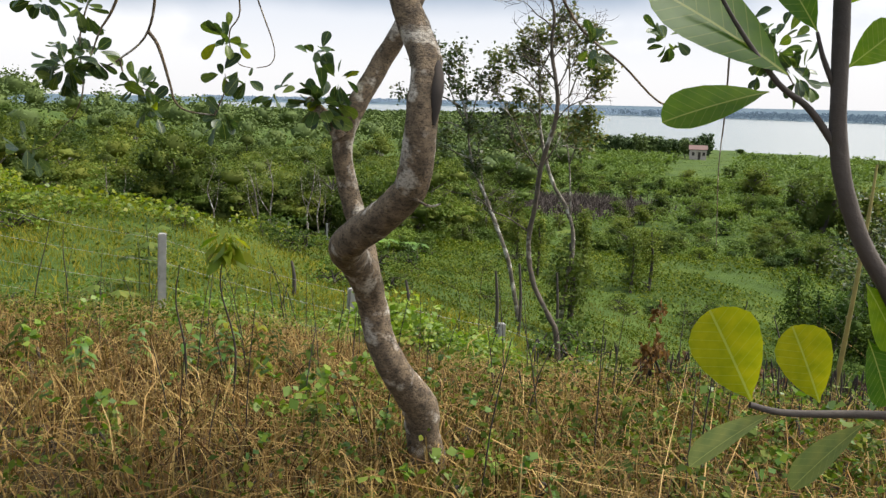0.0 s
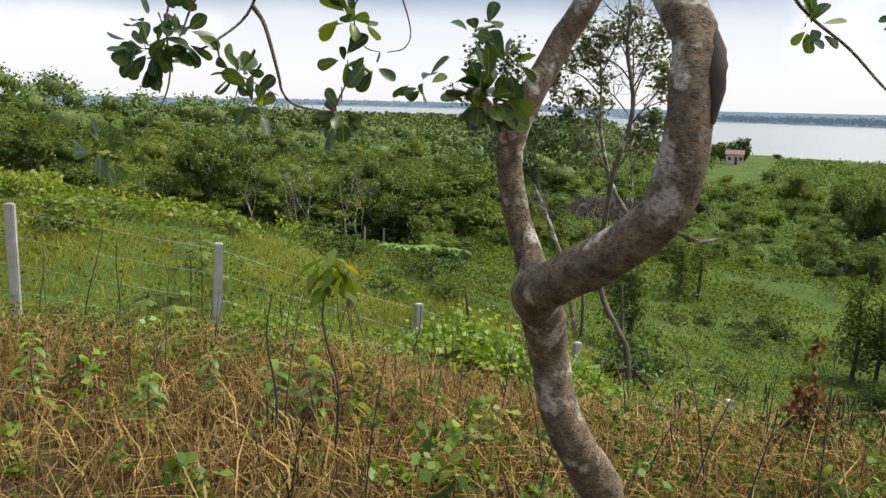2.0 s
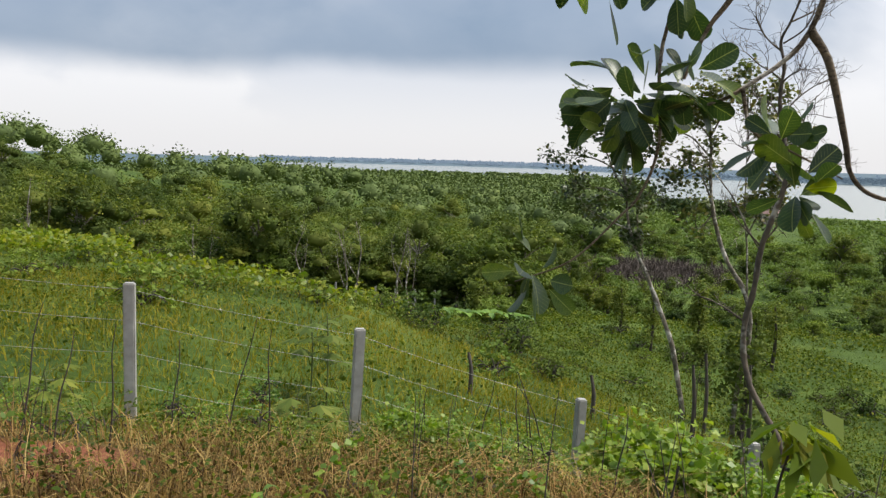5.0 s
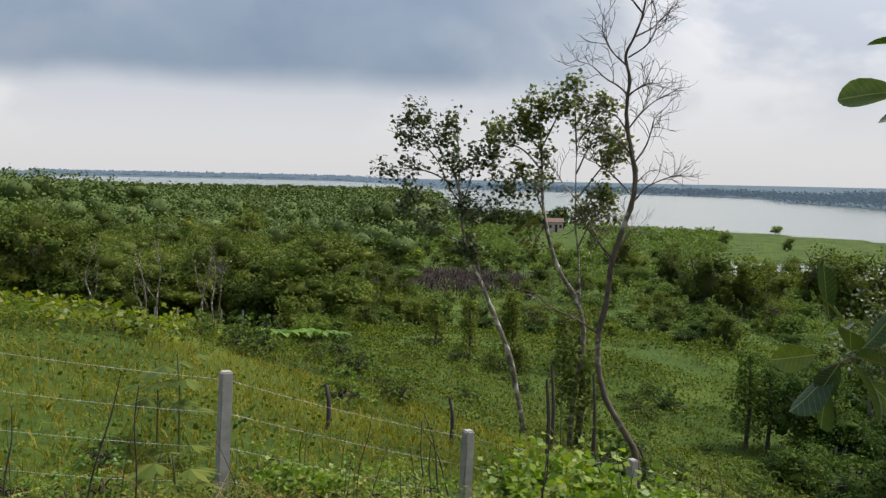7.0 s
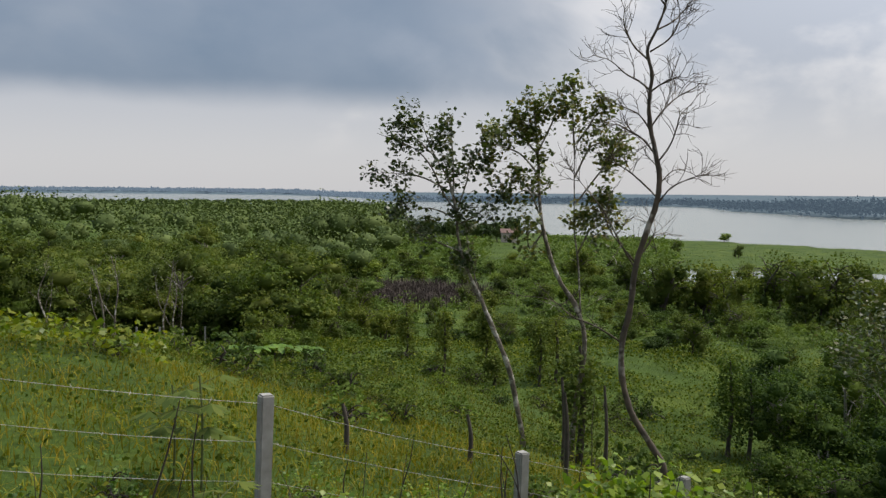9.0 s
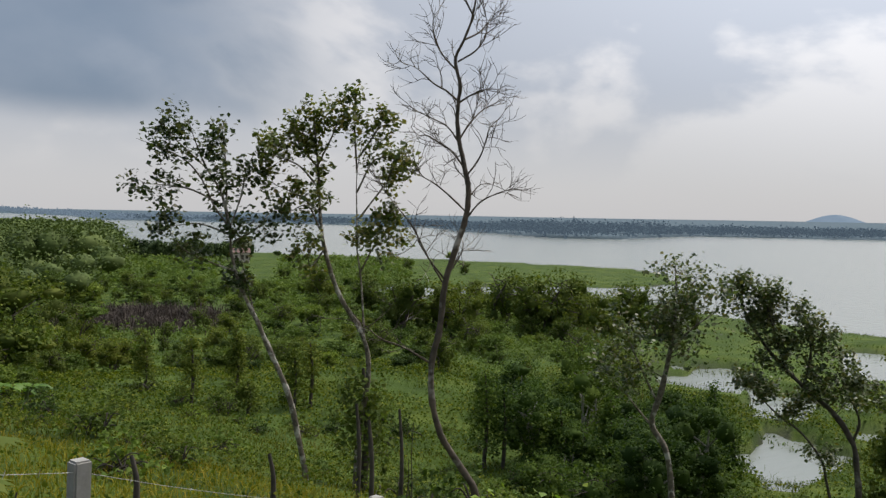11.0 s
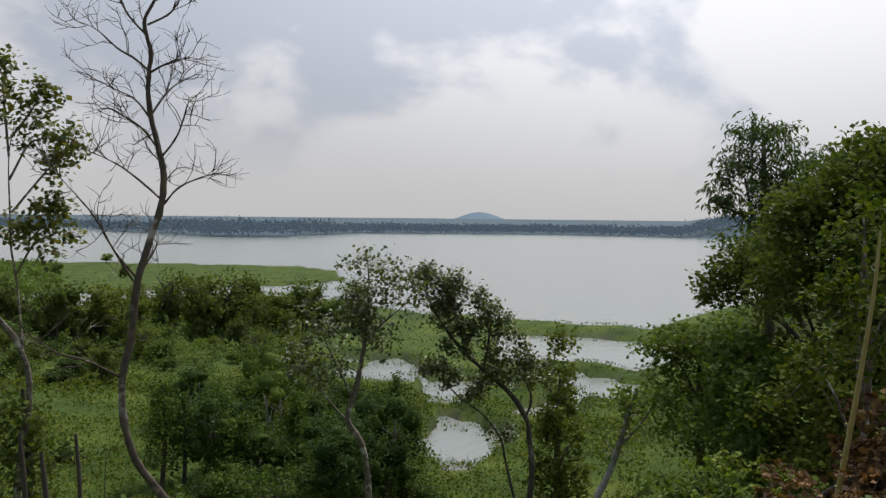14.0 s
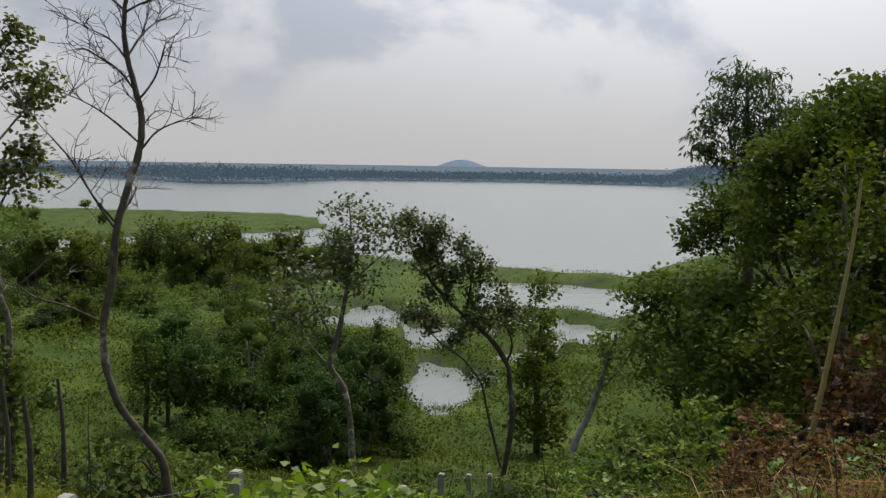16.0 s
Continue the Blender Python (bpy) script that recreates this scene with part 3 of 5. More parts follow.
# the other shore: belts of trees behind the water
pieces, far_belt = [], []
for _ in range(5200):
    az = rng.uniform(-30, 112)
    x0, y0 = math.sin(radians(az)), math.cos(radians(az))
    rr = np.geomspace(300, 3000, 160)
    dry = wet(CX + rr * x0, CY + rr * y0) < .3
    lakeward = np.flatnonzero(~dry)
    if not len(lakeward):
        continue
    start = rr[min(lakeward[-1] + 1, 159)]
    r = start + rng.exponential(.12) * start + 3
    if r > 3600:
        continue
    x, y = CX + r * x0, CY + r * y0
    tall = rng.uniform(5, 8.5) * (1.3 if 36 < az < 47 else 1)
    z = ground_z(x, y)
    P = crown_points(rng, [(x, y, z + tall * .42, tall * 1.5, tall * 1.5, tall * .42)], 8, 2, .35)
    (pieces if r < 1000 else far_belt).append(leaves_at(P, max(1.6, r * .0024), rng, 0, .5))
m, n, l, p = nodes_of("painted_haze_leaf")
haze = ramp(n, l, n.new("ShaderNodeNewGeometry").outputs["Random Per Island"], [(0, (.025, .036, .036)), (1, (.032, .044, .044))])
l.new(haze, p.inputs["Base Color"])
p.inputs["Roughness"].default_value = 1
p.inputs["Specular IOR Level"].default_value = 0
# weak blue emission stands in for haze over the water
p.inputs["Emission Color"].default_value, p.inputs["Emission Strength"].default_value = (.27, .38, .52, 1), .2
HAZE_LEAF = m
tagged(new("backdrop", mesh_of("backdrop", *joined(pieces), HAZE_LEAF)), "blue-green tree belt on the far shore with painted haze", "far shore", kind="structure")
m, n, l, p = nodes_of("painted_haze_distance")
# thicker haze painted on: paler base colour, stronger blue emission
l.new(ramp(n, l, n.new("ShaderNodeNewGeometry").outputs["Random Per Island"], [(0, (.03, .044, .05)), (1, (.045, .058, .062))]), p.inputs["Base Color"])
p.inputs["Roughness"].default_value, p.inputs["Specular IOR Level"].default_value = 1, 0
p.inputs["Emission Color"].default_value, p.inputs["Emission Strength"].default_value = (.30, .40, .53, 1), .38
tagged(new("backdrop_woods", mesh_of("backdrop_woods", *joined(far_belt), m)), "woods on the most distant shore, painted with pale blue haze", "far shore", kind="structure")

mound = []
for ring in range(7):
    t = ring / 6
    mound.append([(CX + 4200 * .845 + (165 * math.cos(a) * (1 - t)) * (1 + .08 * math.sin(3 * a)), CY + 4200 * .535 + 165 * math.sin(a) * (1 - t), -6 + 44 * math.sin(t * math.pi / 2) ** 1.5) for a in np.linspace(0, 2 * math.pi, 28, endpoint=False)])
MF = [(28 * q + w, 28 * q + (w + 1) % 28, 28 * (q + 1) + (w + 1) % 28, 28 * (q + 1) + w) for q in range(6) for w in range(28)]
m, n, l, p = nodes_of("painted_haze_hill")
# distance haze is put into the hill's bluish base colour and its glow
l.new(ramp(n, l, noise_of(n, l, .02, 4), [(.3, (.05, .07, .09)), (.7, (.08, .10, .12))]), p.inputs["Base Color"])
p.inputs["Emission Color"].default_value, p.inputs["Emission Strength"].default_value = (.32, .42, .55, 1), .42
p.inputs["Roughness"].default_value, p.inputs["Specular IOR Level"].default_value = 1, 0
tagged(new("backdrop_hill", mesh_of("backdrop_hill", np.array(mound).reshape(-1, 3), MF, m, True)), "low hill far beyond the lake, coloured by painted blue haze", "far hill", kind="structure")

# ---- meadow and marsh: bushes and trees ----
bushes = [woodland_tree("bush", 60 + s, tall, wide, leaf, DARK_BARK, .14, 230, label, "bush", "bushes in the meadow", 8, .1, 3, core=.5, full=True)
          for s, (tall, wide, leaf, label) in enumerate((
              (2.2, 2.8, BUSH_LEAF, "rounded light green bush in the meadow"), (2.8, 2.6, FOREST_LEAF, "dense green shrub standing in long grass"),
              (1.6, 2.6, DARK_LEAF, "low dark green bush in the meadow"), (3.4, 2.6, FOREST_LEAF, "tall leafy shrub in the wet meadow")))]


def in_meadow(g):
    az, r = g.uniform(4, 62), math.sqrt(g.uniform(44 ** 2, 125 ** 2))
    if float(wet(*pol(az, r))) > .05 or (r < 40 and az > 20) or (5 < az < 18.5 and 75 < r < 93) or (az > 47 and r > 45):
        return None
    return pol(az, r)


spots = [pol(3.2, 33), pol(2.2, 35), pol(4.5, 36), pol(9, 52), pol(12, 50), pol(15, 50), pol(17.5, 47), pol(19.5, 46), pol(21.5, 50), pol(17, 60), pol(24, 54)]
scatter(bushes, spots + spaced(rng, in_meadow, 330, 2.2), rng, (.28, .95))
for az, r, s, q in ((30, 71, 1.5, 3), (32.5, 73, 1.6, 1), (34.5, 70, 1.2, 3), (37, 80, 1.5, 3), (39.3, 73, 1.7, 1), (41, 74, 1.6, 3), (42.8, 71, 1.35, 1), (45.5, 77, 1.5, 1), (49, 79, 1.3, 3),
                    (47.5, 77, 1.2, 0), (36.5, 100, 1, 0), (27.5, 88, 1.3, 1), (24, 100, 1.2, 3), (33, 200, 1.4, 0), (21.5, 128, 1.2, 1), (30, 150, 1.3, 3), (34, 150, 1.1, 3), (26, 140, 1, 2), (21, 210, 1.2, 2)):
    another(bushes[q], *pol(az, r), rng.uniform(0, 6), s * (1.2 if r < 125 else .7), 1.05)

# low scrub over the wide meadow, too thick to count
pieces = []
for _ in range(5200):
    az, r = rng.uniform(3, 46), math.sqrt(rng.uniform(46 ** 2, 190 ** 2))
    x, y = pol(az, r)
    if wave(x, y, 9, 2) + wave(x, y, 3.5, 5) * .6 < rng.uniform(-.9, .9) or float(wet(x, y)) > .05 or (4.5 < az < 18.5 and 74 < r < 95) or (az > 30 and r > 96) or (17 < az < 21 and r > 120):
        continue
    tall = rng.uniform(.45, 1.5) * (1.25 if r > 90 else 1)
    z, w = ground_z(x, y), tall * rng.uniform(.6, 1.0)
    P = crown_points(rng, [(x, y, z + tall * .4, w, w, tall * .55), (x + w * .7, y - w * .3, z + tall * .25, w * .7, w * .7, tall * .4)], 12 if r > 110 else 18, 3, .32)
    pieces.append(leaves_at(P, float(np.clip(r * .0032, .16, .55)), rng, .1, .45))
tagged(new("meadow_scrub", mesh_of("meadow_scrub", *joined(pieces), SCRUB_LEAF)), "low light green scrub spread over the wet meadow", "scrub", kind="stuff")

pines = woodland_tree("shore_tree", 131, 5.2, 3.4, FAR_LEAF, DARK_BARK, .42, 110, "dark dense tree in a row by the lake", "tree", "tree row by the lake", 6, .1, core=.5, full=True)
stand(pines, *pol(11.6, 196), 0, 1)
for q, az in enumerate(np.linspace(11.9, 19.2, 27)):
    another(pines, *pol(az, 190 + 8 * math.sin(q * 2.3)), q, .55 + .45 * abs(math.sin(q * 1.7)) * (1.25 if q % 5 == 0 else .8))

thicket = [woodland_tree("vine_covered_tree", 90 + s, tall, 3.6 + .35 * s, THICKET_LEAF, WHITE_BARK, .15, 420, "tree smothered in dark green creepers above the marsh", "tree", "thicket by the marsh", 10, .1, 2, core=.45)
           for s, tall in enumerate((6.2, 5.6, 4.6, 7.0))]
scatter(thicket, [pol(q[0], q[1] * 1.13) for q in ((39.4, 26.5), (40.4, 28), (41.8, 25.5), (43.4, 30), (46.2, 29), (47.8, 25), (49.2, 27), (50.6, 24), (52.0, 28), (48.4, 22), (37.8, 33), (43.2, 33))], rng, (.5, .66))
low_thicket = woodland_tree("thicket_bush", 98, 2.0, 2.6, THICKET_LEAF, DARK_BARK, .11, 260, "dark creeper-covered bush in the thicket", "bush", "thicket by the marsh", 8, .1, 3, core=.5, full=True)
stand(low_thicket, *pol(44.6, 25), 0, 1)
for az, r, s in ((41, 23.5, .8), (43.5, 27, 1.1), (46, 23.5, .8), (49.6, 24, 1), (51.4, 26, 1.1), (46.4, 31, 1.2), (53.5, 24, .7), (39, 24, .6)):
    another(low_thicket, *pol(az, r * 1.13), az, s)


def limbed_tree(name, label, limbs, radius, leaf, bark, seed, shoots, length, leaf_size, per_tip, levels=2, spread=.8, rise=.4, keep=.45, droop=.1, tight=.11, ends=.35, fine=.26, limb_share=.45, twig=0.0):
    """A tree whose main limbs are given: the trunk first, rooted in the ground."""
    rng = np.random.default_rng(seed)
    ob = tree_thing(name, label, "tree")
    base = Vector(limbs[0][0])
    base.z = ground_z(base.x, base.y)
    ob.matrix_basis = Matrix.Translation(base)
    o = np.array(base)
    tips = []
    for n, limb in enumerate(limbs):
        P = np.array(limb, float) - o
        if n == 0:
            P[0, 2] = min(P[0, 2], -.25)
        r = radius if n == 0 else radius * limb_share
        part("trunk" if n == 0 else "limb", mesh_of("trunk" if n == 0 else "limb", *tube(P, [r, r * .8, r * ends], 9, 5, .2, seed + n), bark, True), ob)
        more, t = branching(rng, P, r * fine, levels, shoots if n == 0 else max(4, int(shoots * .7)), length, rise, spread, keep if n == 0 else .3, twig)
        tips += t
        if more:
            tagged(part("branchwork", mesh_of("branchwork", *joined(more), bark, True), ob), kind="stuff")
    if leaf:
        T = np.array(tips)
        P = (T[:, None] + rng.normal(size=(len(T), per_tip, 3)) * tight).reshape(-1, 3)
        part("crown", mesh_of("crown", *leaves_at(P, leaf_size, rng, droop), leaf), ob)
    return ob


# the bare tree and the open-crowned trees below the fence
limbed_tree("dead_tree", "bare dead tree with a crooked grey trunk", [
    [(2.09, 14.41, -3.32), (2.04, 14.45, -2.52), (1.89, 14.55, -2.16), (1.63, 14.74, -1.66), (1.52, 14.81, -1.12), (1.52, 14.81, -0.66), (1.60, 14.76, -0.20), (1.65, 14.72, 0.40), (1.75, 14.65, 0.86), (1.87, 14.57, 1.32), (1.89, 14.55, 1.69), (1.85, 14.58, 1.99), (1.77, 14.64, 2.44), (1.76, 14.65, 2.81), (1.78, 14.63, 3.11), (1.72, 14.67, 3.44), (1.81, 14.61, 3.70), (1.90, 14.55, 4.00), (1.95, 14.51, 4.38), (1.99, 14.48, 4.67)],
    [(1.52, 14.81, -0.70), (1.30, 14.88, -0.55), (1.11, 14.93, -0.44), (0.82, 15.03, -0.32), (0.57, 15.11, -0.11), (0.20, 15.24, -0.03)],
    [(1.65, 14.72, 0.47), (1.42, 14.69, 0.70), (1.24, 14.62, 0.87), (1.08, 14.54, 1.03)],
    [(1.64, 14.73, 0.40), (1.46, 14.83, 0.74), (1.27, 14.93, 1.15), (1.12, 15.00, 1.37), (0.92, 15.09, 1.63), (0.81, 15.13, 1.77)],
    [(1.67, 14.71, 0.52), (1.83, 14.69, 0.74), (1.94, 14.70, 0.93)],
    [(1.89, 14.56, 1.38), (1.77, 14.76, 1.58), (1.63, 14.97, 1.77), (1.49, 15.18, 1.90), (1.34, 15.39, 2.00)],
    [(1.89, 14.56, 1.33), (2.03, 14.47, 1.53), (2.21, 14.35, 1.65), (2.38, 14.24, 1.72)],
    [(1.87, 14.57, 1.88), (1.98, 14.43, 2.13), (2.02, 14.34, 2.36), (2.04, 14.27, 2.54), (2.15, 14.12, 2.69)],
    [(1.85, 14.58, 1.98), (1.66, 14.63, 2.21), (1.45, 14.69, 2.34), (1.28, 14.72, 2.41), (1.03, 14.79, 2.33)],
    [(1.78, 14.63, 2.33), (1.69, 14.80, 2.56), (1.57, 14.98, 2.67), (1.38, 15.20, 2.81)],
    [(1.78, 14.63, 2.38), (2.02, 14.69, 2.65), (2.26, 14.76, 2.83), (2.53, 14.80, 2.97)],
    [(1.76, 14.64, 2.89), (1.64, 14.75, 3.03), (1.50, 14.88, 3.14), (1.32, 15.02, 3.34), (1.11, 15.17, 3.43)],
    [(1.77, 14.64, 2.87), (1.81, 14.35, 2.96), (1.89, 14.02, 3.01)],
    [(1.73, 14.67, 3.32), (1.55, 14.69, 3.47), (1.41, 14.68, 3.66), (1.33, 14.63, 3.85), (1.32, 14.54, 4.08)],
    [(1.83, 14.60, 3.72), (2.15, 14.71, 3.89), (2.45, 14.84, 4.16)],
    [(1.75, 14.65, 3.42), (1.98, 14.52, 3.60), (2.09, 14.47, 3.86), (2.07, 14.51, 4.17)],
    [(1.91, 14.54, 4.04), (1.64, 14.36, 4.21), (1.44, 14.13, 4.34)]],
    .05, None, DEAD_BARK, 301, 13, .54, 0, 0, 2, .85, .38, .5, ends=.14, fine=.3, limb_share=.27, twig=.0055)
limbed_tree("open_crowned_tree", "thin crooked tree with a sparse olive crown", [
    [(1.88, 19.89, -4.27), (1.84, 19.91, -3.68), (1.72, 19.96, -3.03), (1.55, 20.03, -2.18), (1.20, 20.17, -1.28), (0.95, 20.27, -0.65), (0.69, 20.36, -0.08), (0.53, 20.42, 0.54), (0.49, 20.43, 1.09), (0.37, 20.47, 1.65)],
    [(0.49, 20.43, 1.04), (0.23, 20.51, 1.44), (0.01, 20.58, 1.93), (-0.30, 20.66, 2.30), (-0.78, 20.78, 2.52), (-1.10, 20.85, 2.64)],
    [(0.46, 20.44, 1.19), (0.29, 20.39, 1.74), (0.04, 20.37, 2.13), (-0.18, 20.33, 2.60), (-0.34, 20.27, 3.01)],
    [(0.43, 20.45, 1.45), (0.41, 20.38, 1.95), (0.35, 20.33, 2.54), (0.29, 20.27, 2.88)],
    [(0.28, 20.50, 1.52), (-0.28, 20.58, 1.77), (-1.03, 20.69, 1.83)],
    [(0.49, 20.43, 1.04), (0.66, 20.29, 1.65), (0.72, 20.18, 2.13), (0.85, 20.04, 2.48)],
    [(0.49, 20.43, 0.92), (-0.00, 20.69, 1.11), (-0.51, 20.94, 1.05)],
    [(0.60, 20.40, 0.23), (0.15, 20.54, 0.41), (-0.30, 20.66, 0.64), (-0.57, 20.73, 1.03)],
    [(0.55, 20.41, 0.79), (0.91, 20.18, 1.03), (1.11, 19.99, 1.34)],
    [(0.10, 20.56, 2.14), (-0.37, 20.77, 2.61), (-0.61, 20.91, 2.85)],
    [(0.95, 20.27, -0.65), (0.79, 20.49, 0.22), (0.74, 20.66, 0.83)]],
    .058, CROWN_LEAF, GREY_BARK, 311, 9, .42, .1, 7, 2, .85, .2, .6, tight=.09, ends=.22, limb_share=.32, twig=.004)
limbed_tree("open_crowned_tree", "forked tree with clustered dark leaves at its top", [
    [(2.90, 19.84, -4.41), (2.89, 19.85, -3.86), (2.95, 19.82, -2.86), (3.09, 19.74, -1.77), (2.96, 19.81, -1.00), (2.55, 20.02, -0.23), (2.30, 20.14, 0.63), (2.21, 20.18, 1.27), (2.18, 20.19, 1.91), (2.13, 20.22, 2.66), (2.08, 20.24, 3.13)],
    [(3.01, 19.78, -1.22), (2.94, 19.82, -0.01), (2.86, 19.86, 0.64), (2.85, 19.87, 1.29), (2.84, 19.87, 2.15), (2.93, 19.83, 2.74)],
    [(2.19, 20.19, 1.81), (1.77, 20.17, 2.24), (1.24, 20.18, 2.43), (0.91, 20.10, 2.48)],
    [(2.16, 20.20, 2.29), (2.40, 20.06, 2.88), (2.52, 19.97, 3.25), (2.54, 19.93, 3.39)],
    [(2.20, 20.18, 1.36), (1.78, 20.18, 1.67), (1.21, 20.23, 1.91)],
    [(2.16, 20.20, 2.23), (1.79, 20.34, 2.74), (1.71, 20.34, 3.21)],
    [(2.84, 19.87, 1.77), (3.06, 19.50, 2.41), (3.45, 19.02, 2.38)],
    [(2.84, 19.87, 2.15), (2.79, 19.91, 3.06), (2.80, 19.90, 3.58)],
    [(2.88, 19.85, 2.47), (3.14, 19.71, 2.93), (3.23, 19.65, 3.13)],
    [(2.87, 19.86, 1.23), (3.24, 19.60, 1.83), (3.44, 19.42, 2.16)],
    [(2.87, 19.86, 0.96), (3.09, 19.53, 1.16), (3.20, 19.26, 1.24)],
    [(2.25, 20.16, 0.90), (1.97, 20.21, 1.48), (1.61, 20.29, 1.37)],
    [(2.28, 20.15, 0.63), (1.97, 20.08, 0.32), (1.85, 19.93, 0.75)],
    [(2.92, 19.83, 0.20), (3.07, 19.48, 0.76), (3.23, 19.12, 0.82)],
    [(2.13, 20.22, 2.66), (1.86, 20.38, 2.91), (1.45, 20.59, 2.79)]],
    .058, CROWN_LEAF, GREY_BARK, 321, 9, .42, .105, 8, 2, .85, .2, .6, tight=.09, ends=.22, limb_share=.34, twig=.004)
# marsh-side trees
limbed_tree("slender_tree", "slender thinly leaved tree by the marsh", [
    [(11.23, 19.03, -6.9), (11.09, 19.20, -4.55), (10.82, 19.51, -3.71), (10.95, 19.36, -2.89), (11.08, 19.21, -1.79), (11.14, 19.13, -0.69), (11.11, 19.17, 0.26)],
    [(10.84, 19.49, -3.78), (10.55, 19.81, -3.29), (10.18, 20.21, -2.6)],
    [(11.08, 19.21, -1.79), (11.42, 18.79, -1.24), (11.76, 18.36, -.8)],
    [(10.9, 19.4, -3.2), (10.6, 19.8, -2.2), (10.3, 20.1, -1.2)]],
    .085, CROWN_LEAF, GREY_BARK, 331, 17, 1.1, .11, 6, 2, .8, .45, .5, ends=.12, limb_share=.36)
limbed_tree("leaning_tree", "leaning multi-stemmed tree with dark leaf masses", [
    [(16.31, 17.78, -8.0), (16.46, 17.51, -6.31), (16.43, 17.55, -5.17), (16.37, 17.67, -4.45), (16.13, 18.10, -3.73), (15.75, 18.73, -3.10), (15.30, 19.41, -2.30), (14.93, 19.95, -1.33), (14.79, 20.15, -0.69)],
    [(16.37, 17.67, -4.45), (16.44, 17.54, -3.87), (16.32, 17.76, -3.23), (16.16, 18.05, -2.59)],
    [(16.4, 17.8, -7.6), (16.10, 18.15, -5.77), (16.01, 18.30, -5.04), (15.76, 18.72, -4.40), (15.40, 19.27, -3.92), (15.03, 19.81, -3.28)],
    [(15.75, 18.73, -3.10), (15.83, 18.60, -2.12), (15.74, 18.75, -1.48)],
    [(15.5, 19.1, -2.7), (15.2, 19.3, -1.6), (15.0, 19.4, -1.0)]],
    .085, CROWN_LEAF, DARK_BARK, 341, 15, .9, .11, 18, 2, .8, .4, .45)
limbed_tree("pale_leaning_tree", "small pale-barked tree leaning over the bank", [
    [(*pol(65.3, 25), -8.3), (*pol(65.8, 25.5), -7.4), (*pol(66.8, 26), -6.4), (*pol(67.6, 26), -5.2), (*pol(68.4, 26), -4.0)],
    [(*pol(67.2, 26), -5.8), (*pol(68.4, 26), -5.2), (*pol(69.6, 26), -4.4)]],
    .13, BUSH_LEAF, WHITE_BARK, 351, 9, 1.2, .14, 8, 2, .8, .4, .5)
column = woodland_tree("columnar_tree", 77, 5.6, 2.0, FOREST_LEAF, DARK_BARK, .15, 420, "narrow feathery green tree at the water's edge", "tree", "", 10, .1)
stand(column, *pol(63.2, 29), 1, 1.05, 1.1)

# ---- the tall growth on the right of the bank ----
def foliage_tree(name, label, foot, top, radius, blobs, leaf, size, clumps, per, seed, bark=DARK_BARK, droop=.2, slim=.42, hollow=.45):
    rng = np.random.default_rng(seed)
    ob = tree_thing(name, label, "tree")
    z = ground_z(*foot)
    ob.matrix_basis = Matrix.Translation((*foot, z))
    o = np.array((*foot, z))
    end = np.array(top) - o
    part("trunk", mesh_of("trunk", *tube([(0, 0, -.3), end * .5 + [.15, -.1, 0], end], [radius, radius * .7, radius * .2], 9, 6, .1, seed), bark, True), ob)
    wood = []
    for b in blobs:
        s = end * rng.uniform(.25, .75)
        e = np.array(b[:3]) - o
        wood.append(tube([s, (s + e) / 2 + [0, 0, .2], e], [radius * .4, radius * .12], 6, 4))
        a, _ = branching(rng, [s, (s + e) / 2, e], radius * .1, 1, 9, max(b[3:]) * .9, .3, .9, .4)
        wood += a
    tagged(part("branchwork", mesh_of("branchwork", *joined(wood), bark, True), ob), kind="stuff")
    local = [(*(np.array(b[:3]) - o), *b[3:]) for b in blobs]
    P = crown_points(rng, local, clumps, per, .15, hollow)
    part("crown", mesh_of("crown", *leaves_at(P, size, rng, droop, slim), leaf), ob)
    return ob


ACACIA_LEAF = leaf_material("acacia_leaf", [(.04, .07, .028), (.07, .11, .04), (.10, .14, .05)], .4)
foliage_tree("acacia_tree", "tall acacia with drooping narrow leaves over the lake shore", (13.6, 10.5), (13.35, 10.6, 3.1), .16,
             [(13.28, 10.59, 2.75, .75, .75, .7), (13.2, 10.9, 2.1, .8, .8, .6), (13.5, 9.8, 2.1, .8, .7, .6), (13.11, 11.3, 1.5, .45, .45, .4), (13.4, 10.2, 1.4, 1.0, 1.0, .8), (13.4, 10.2, .2, 1.2, 1.2, 1.0)],
             ACACIA_LEAF, .16, 620, 11, 401, droop=1.1, slim=.13)
foliage_tree("broadleaf_tree", "broad dark green tree crowding the bank", (10.2, 8.6), (9.4, 8.4, 1.9), .15,
             [(8.75, 7.98, 1.55, .75, .75, .7), (9.62, 8.54, .95, .9, .9, .8), (11.34, 10.11, .3, .95, .9, .75), (11.22, 10.57, -.1, .75, .75, .6), (9.55, 8.98, -.1, 1.1, 1.0, .9), (8.3, 7.7, .5, .85, .8, .8), (8.6, 7.4, -.6, 1.0, .9, .9), (9.5, 7.2, .6, 1.1, 1.0, 1.1), (9.89, 8.04, 2.04, .8, .8, .65), (9.63, 8.45, 1.65, .75, .75, .6), (9.25, 7.45, 1.87, .9, .9, .8), (9.54, 8.97, 1.03, .8, .8, .8)],
             FOREST_LEAF, .092, 2300, 13, 411)
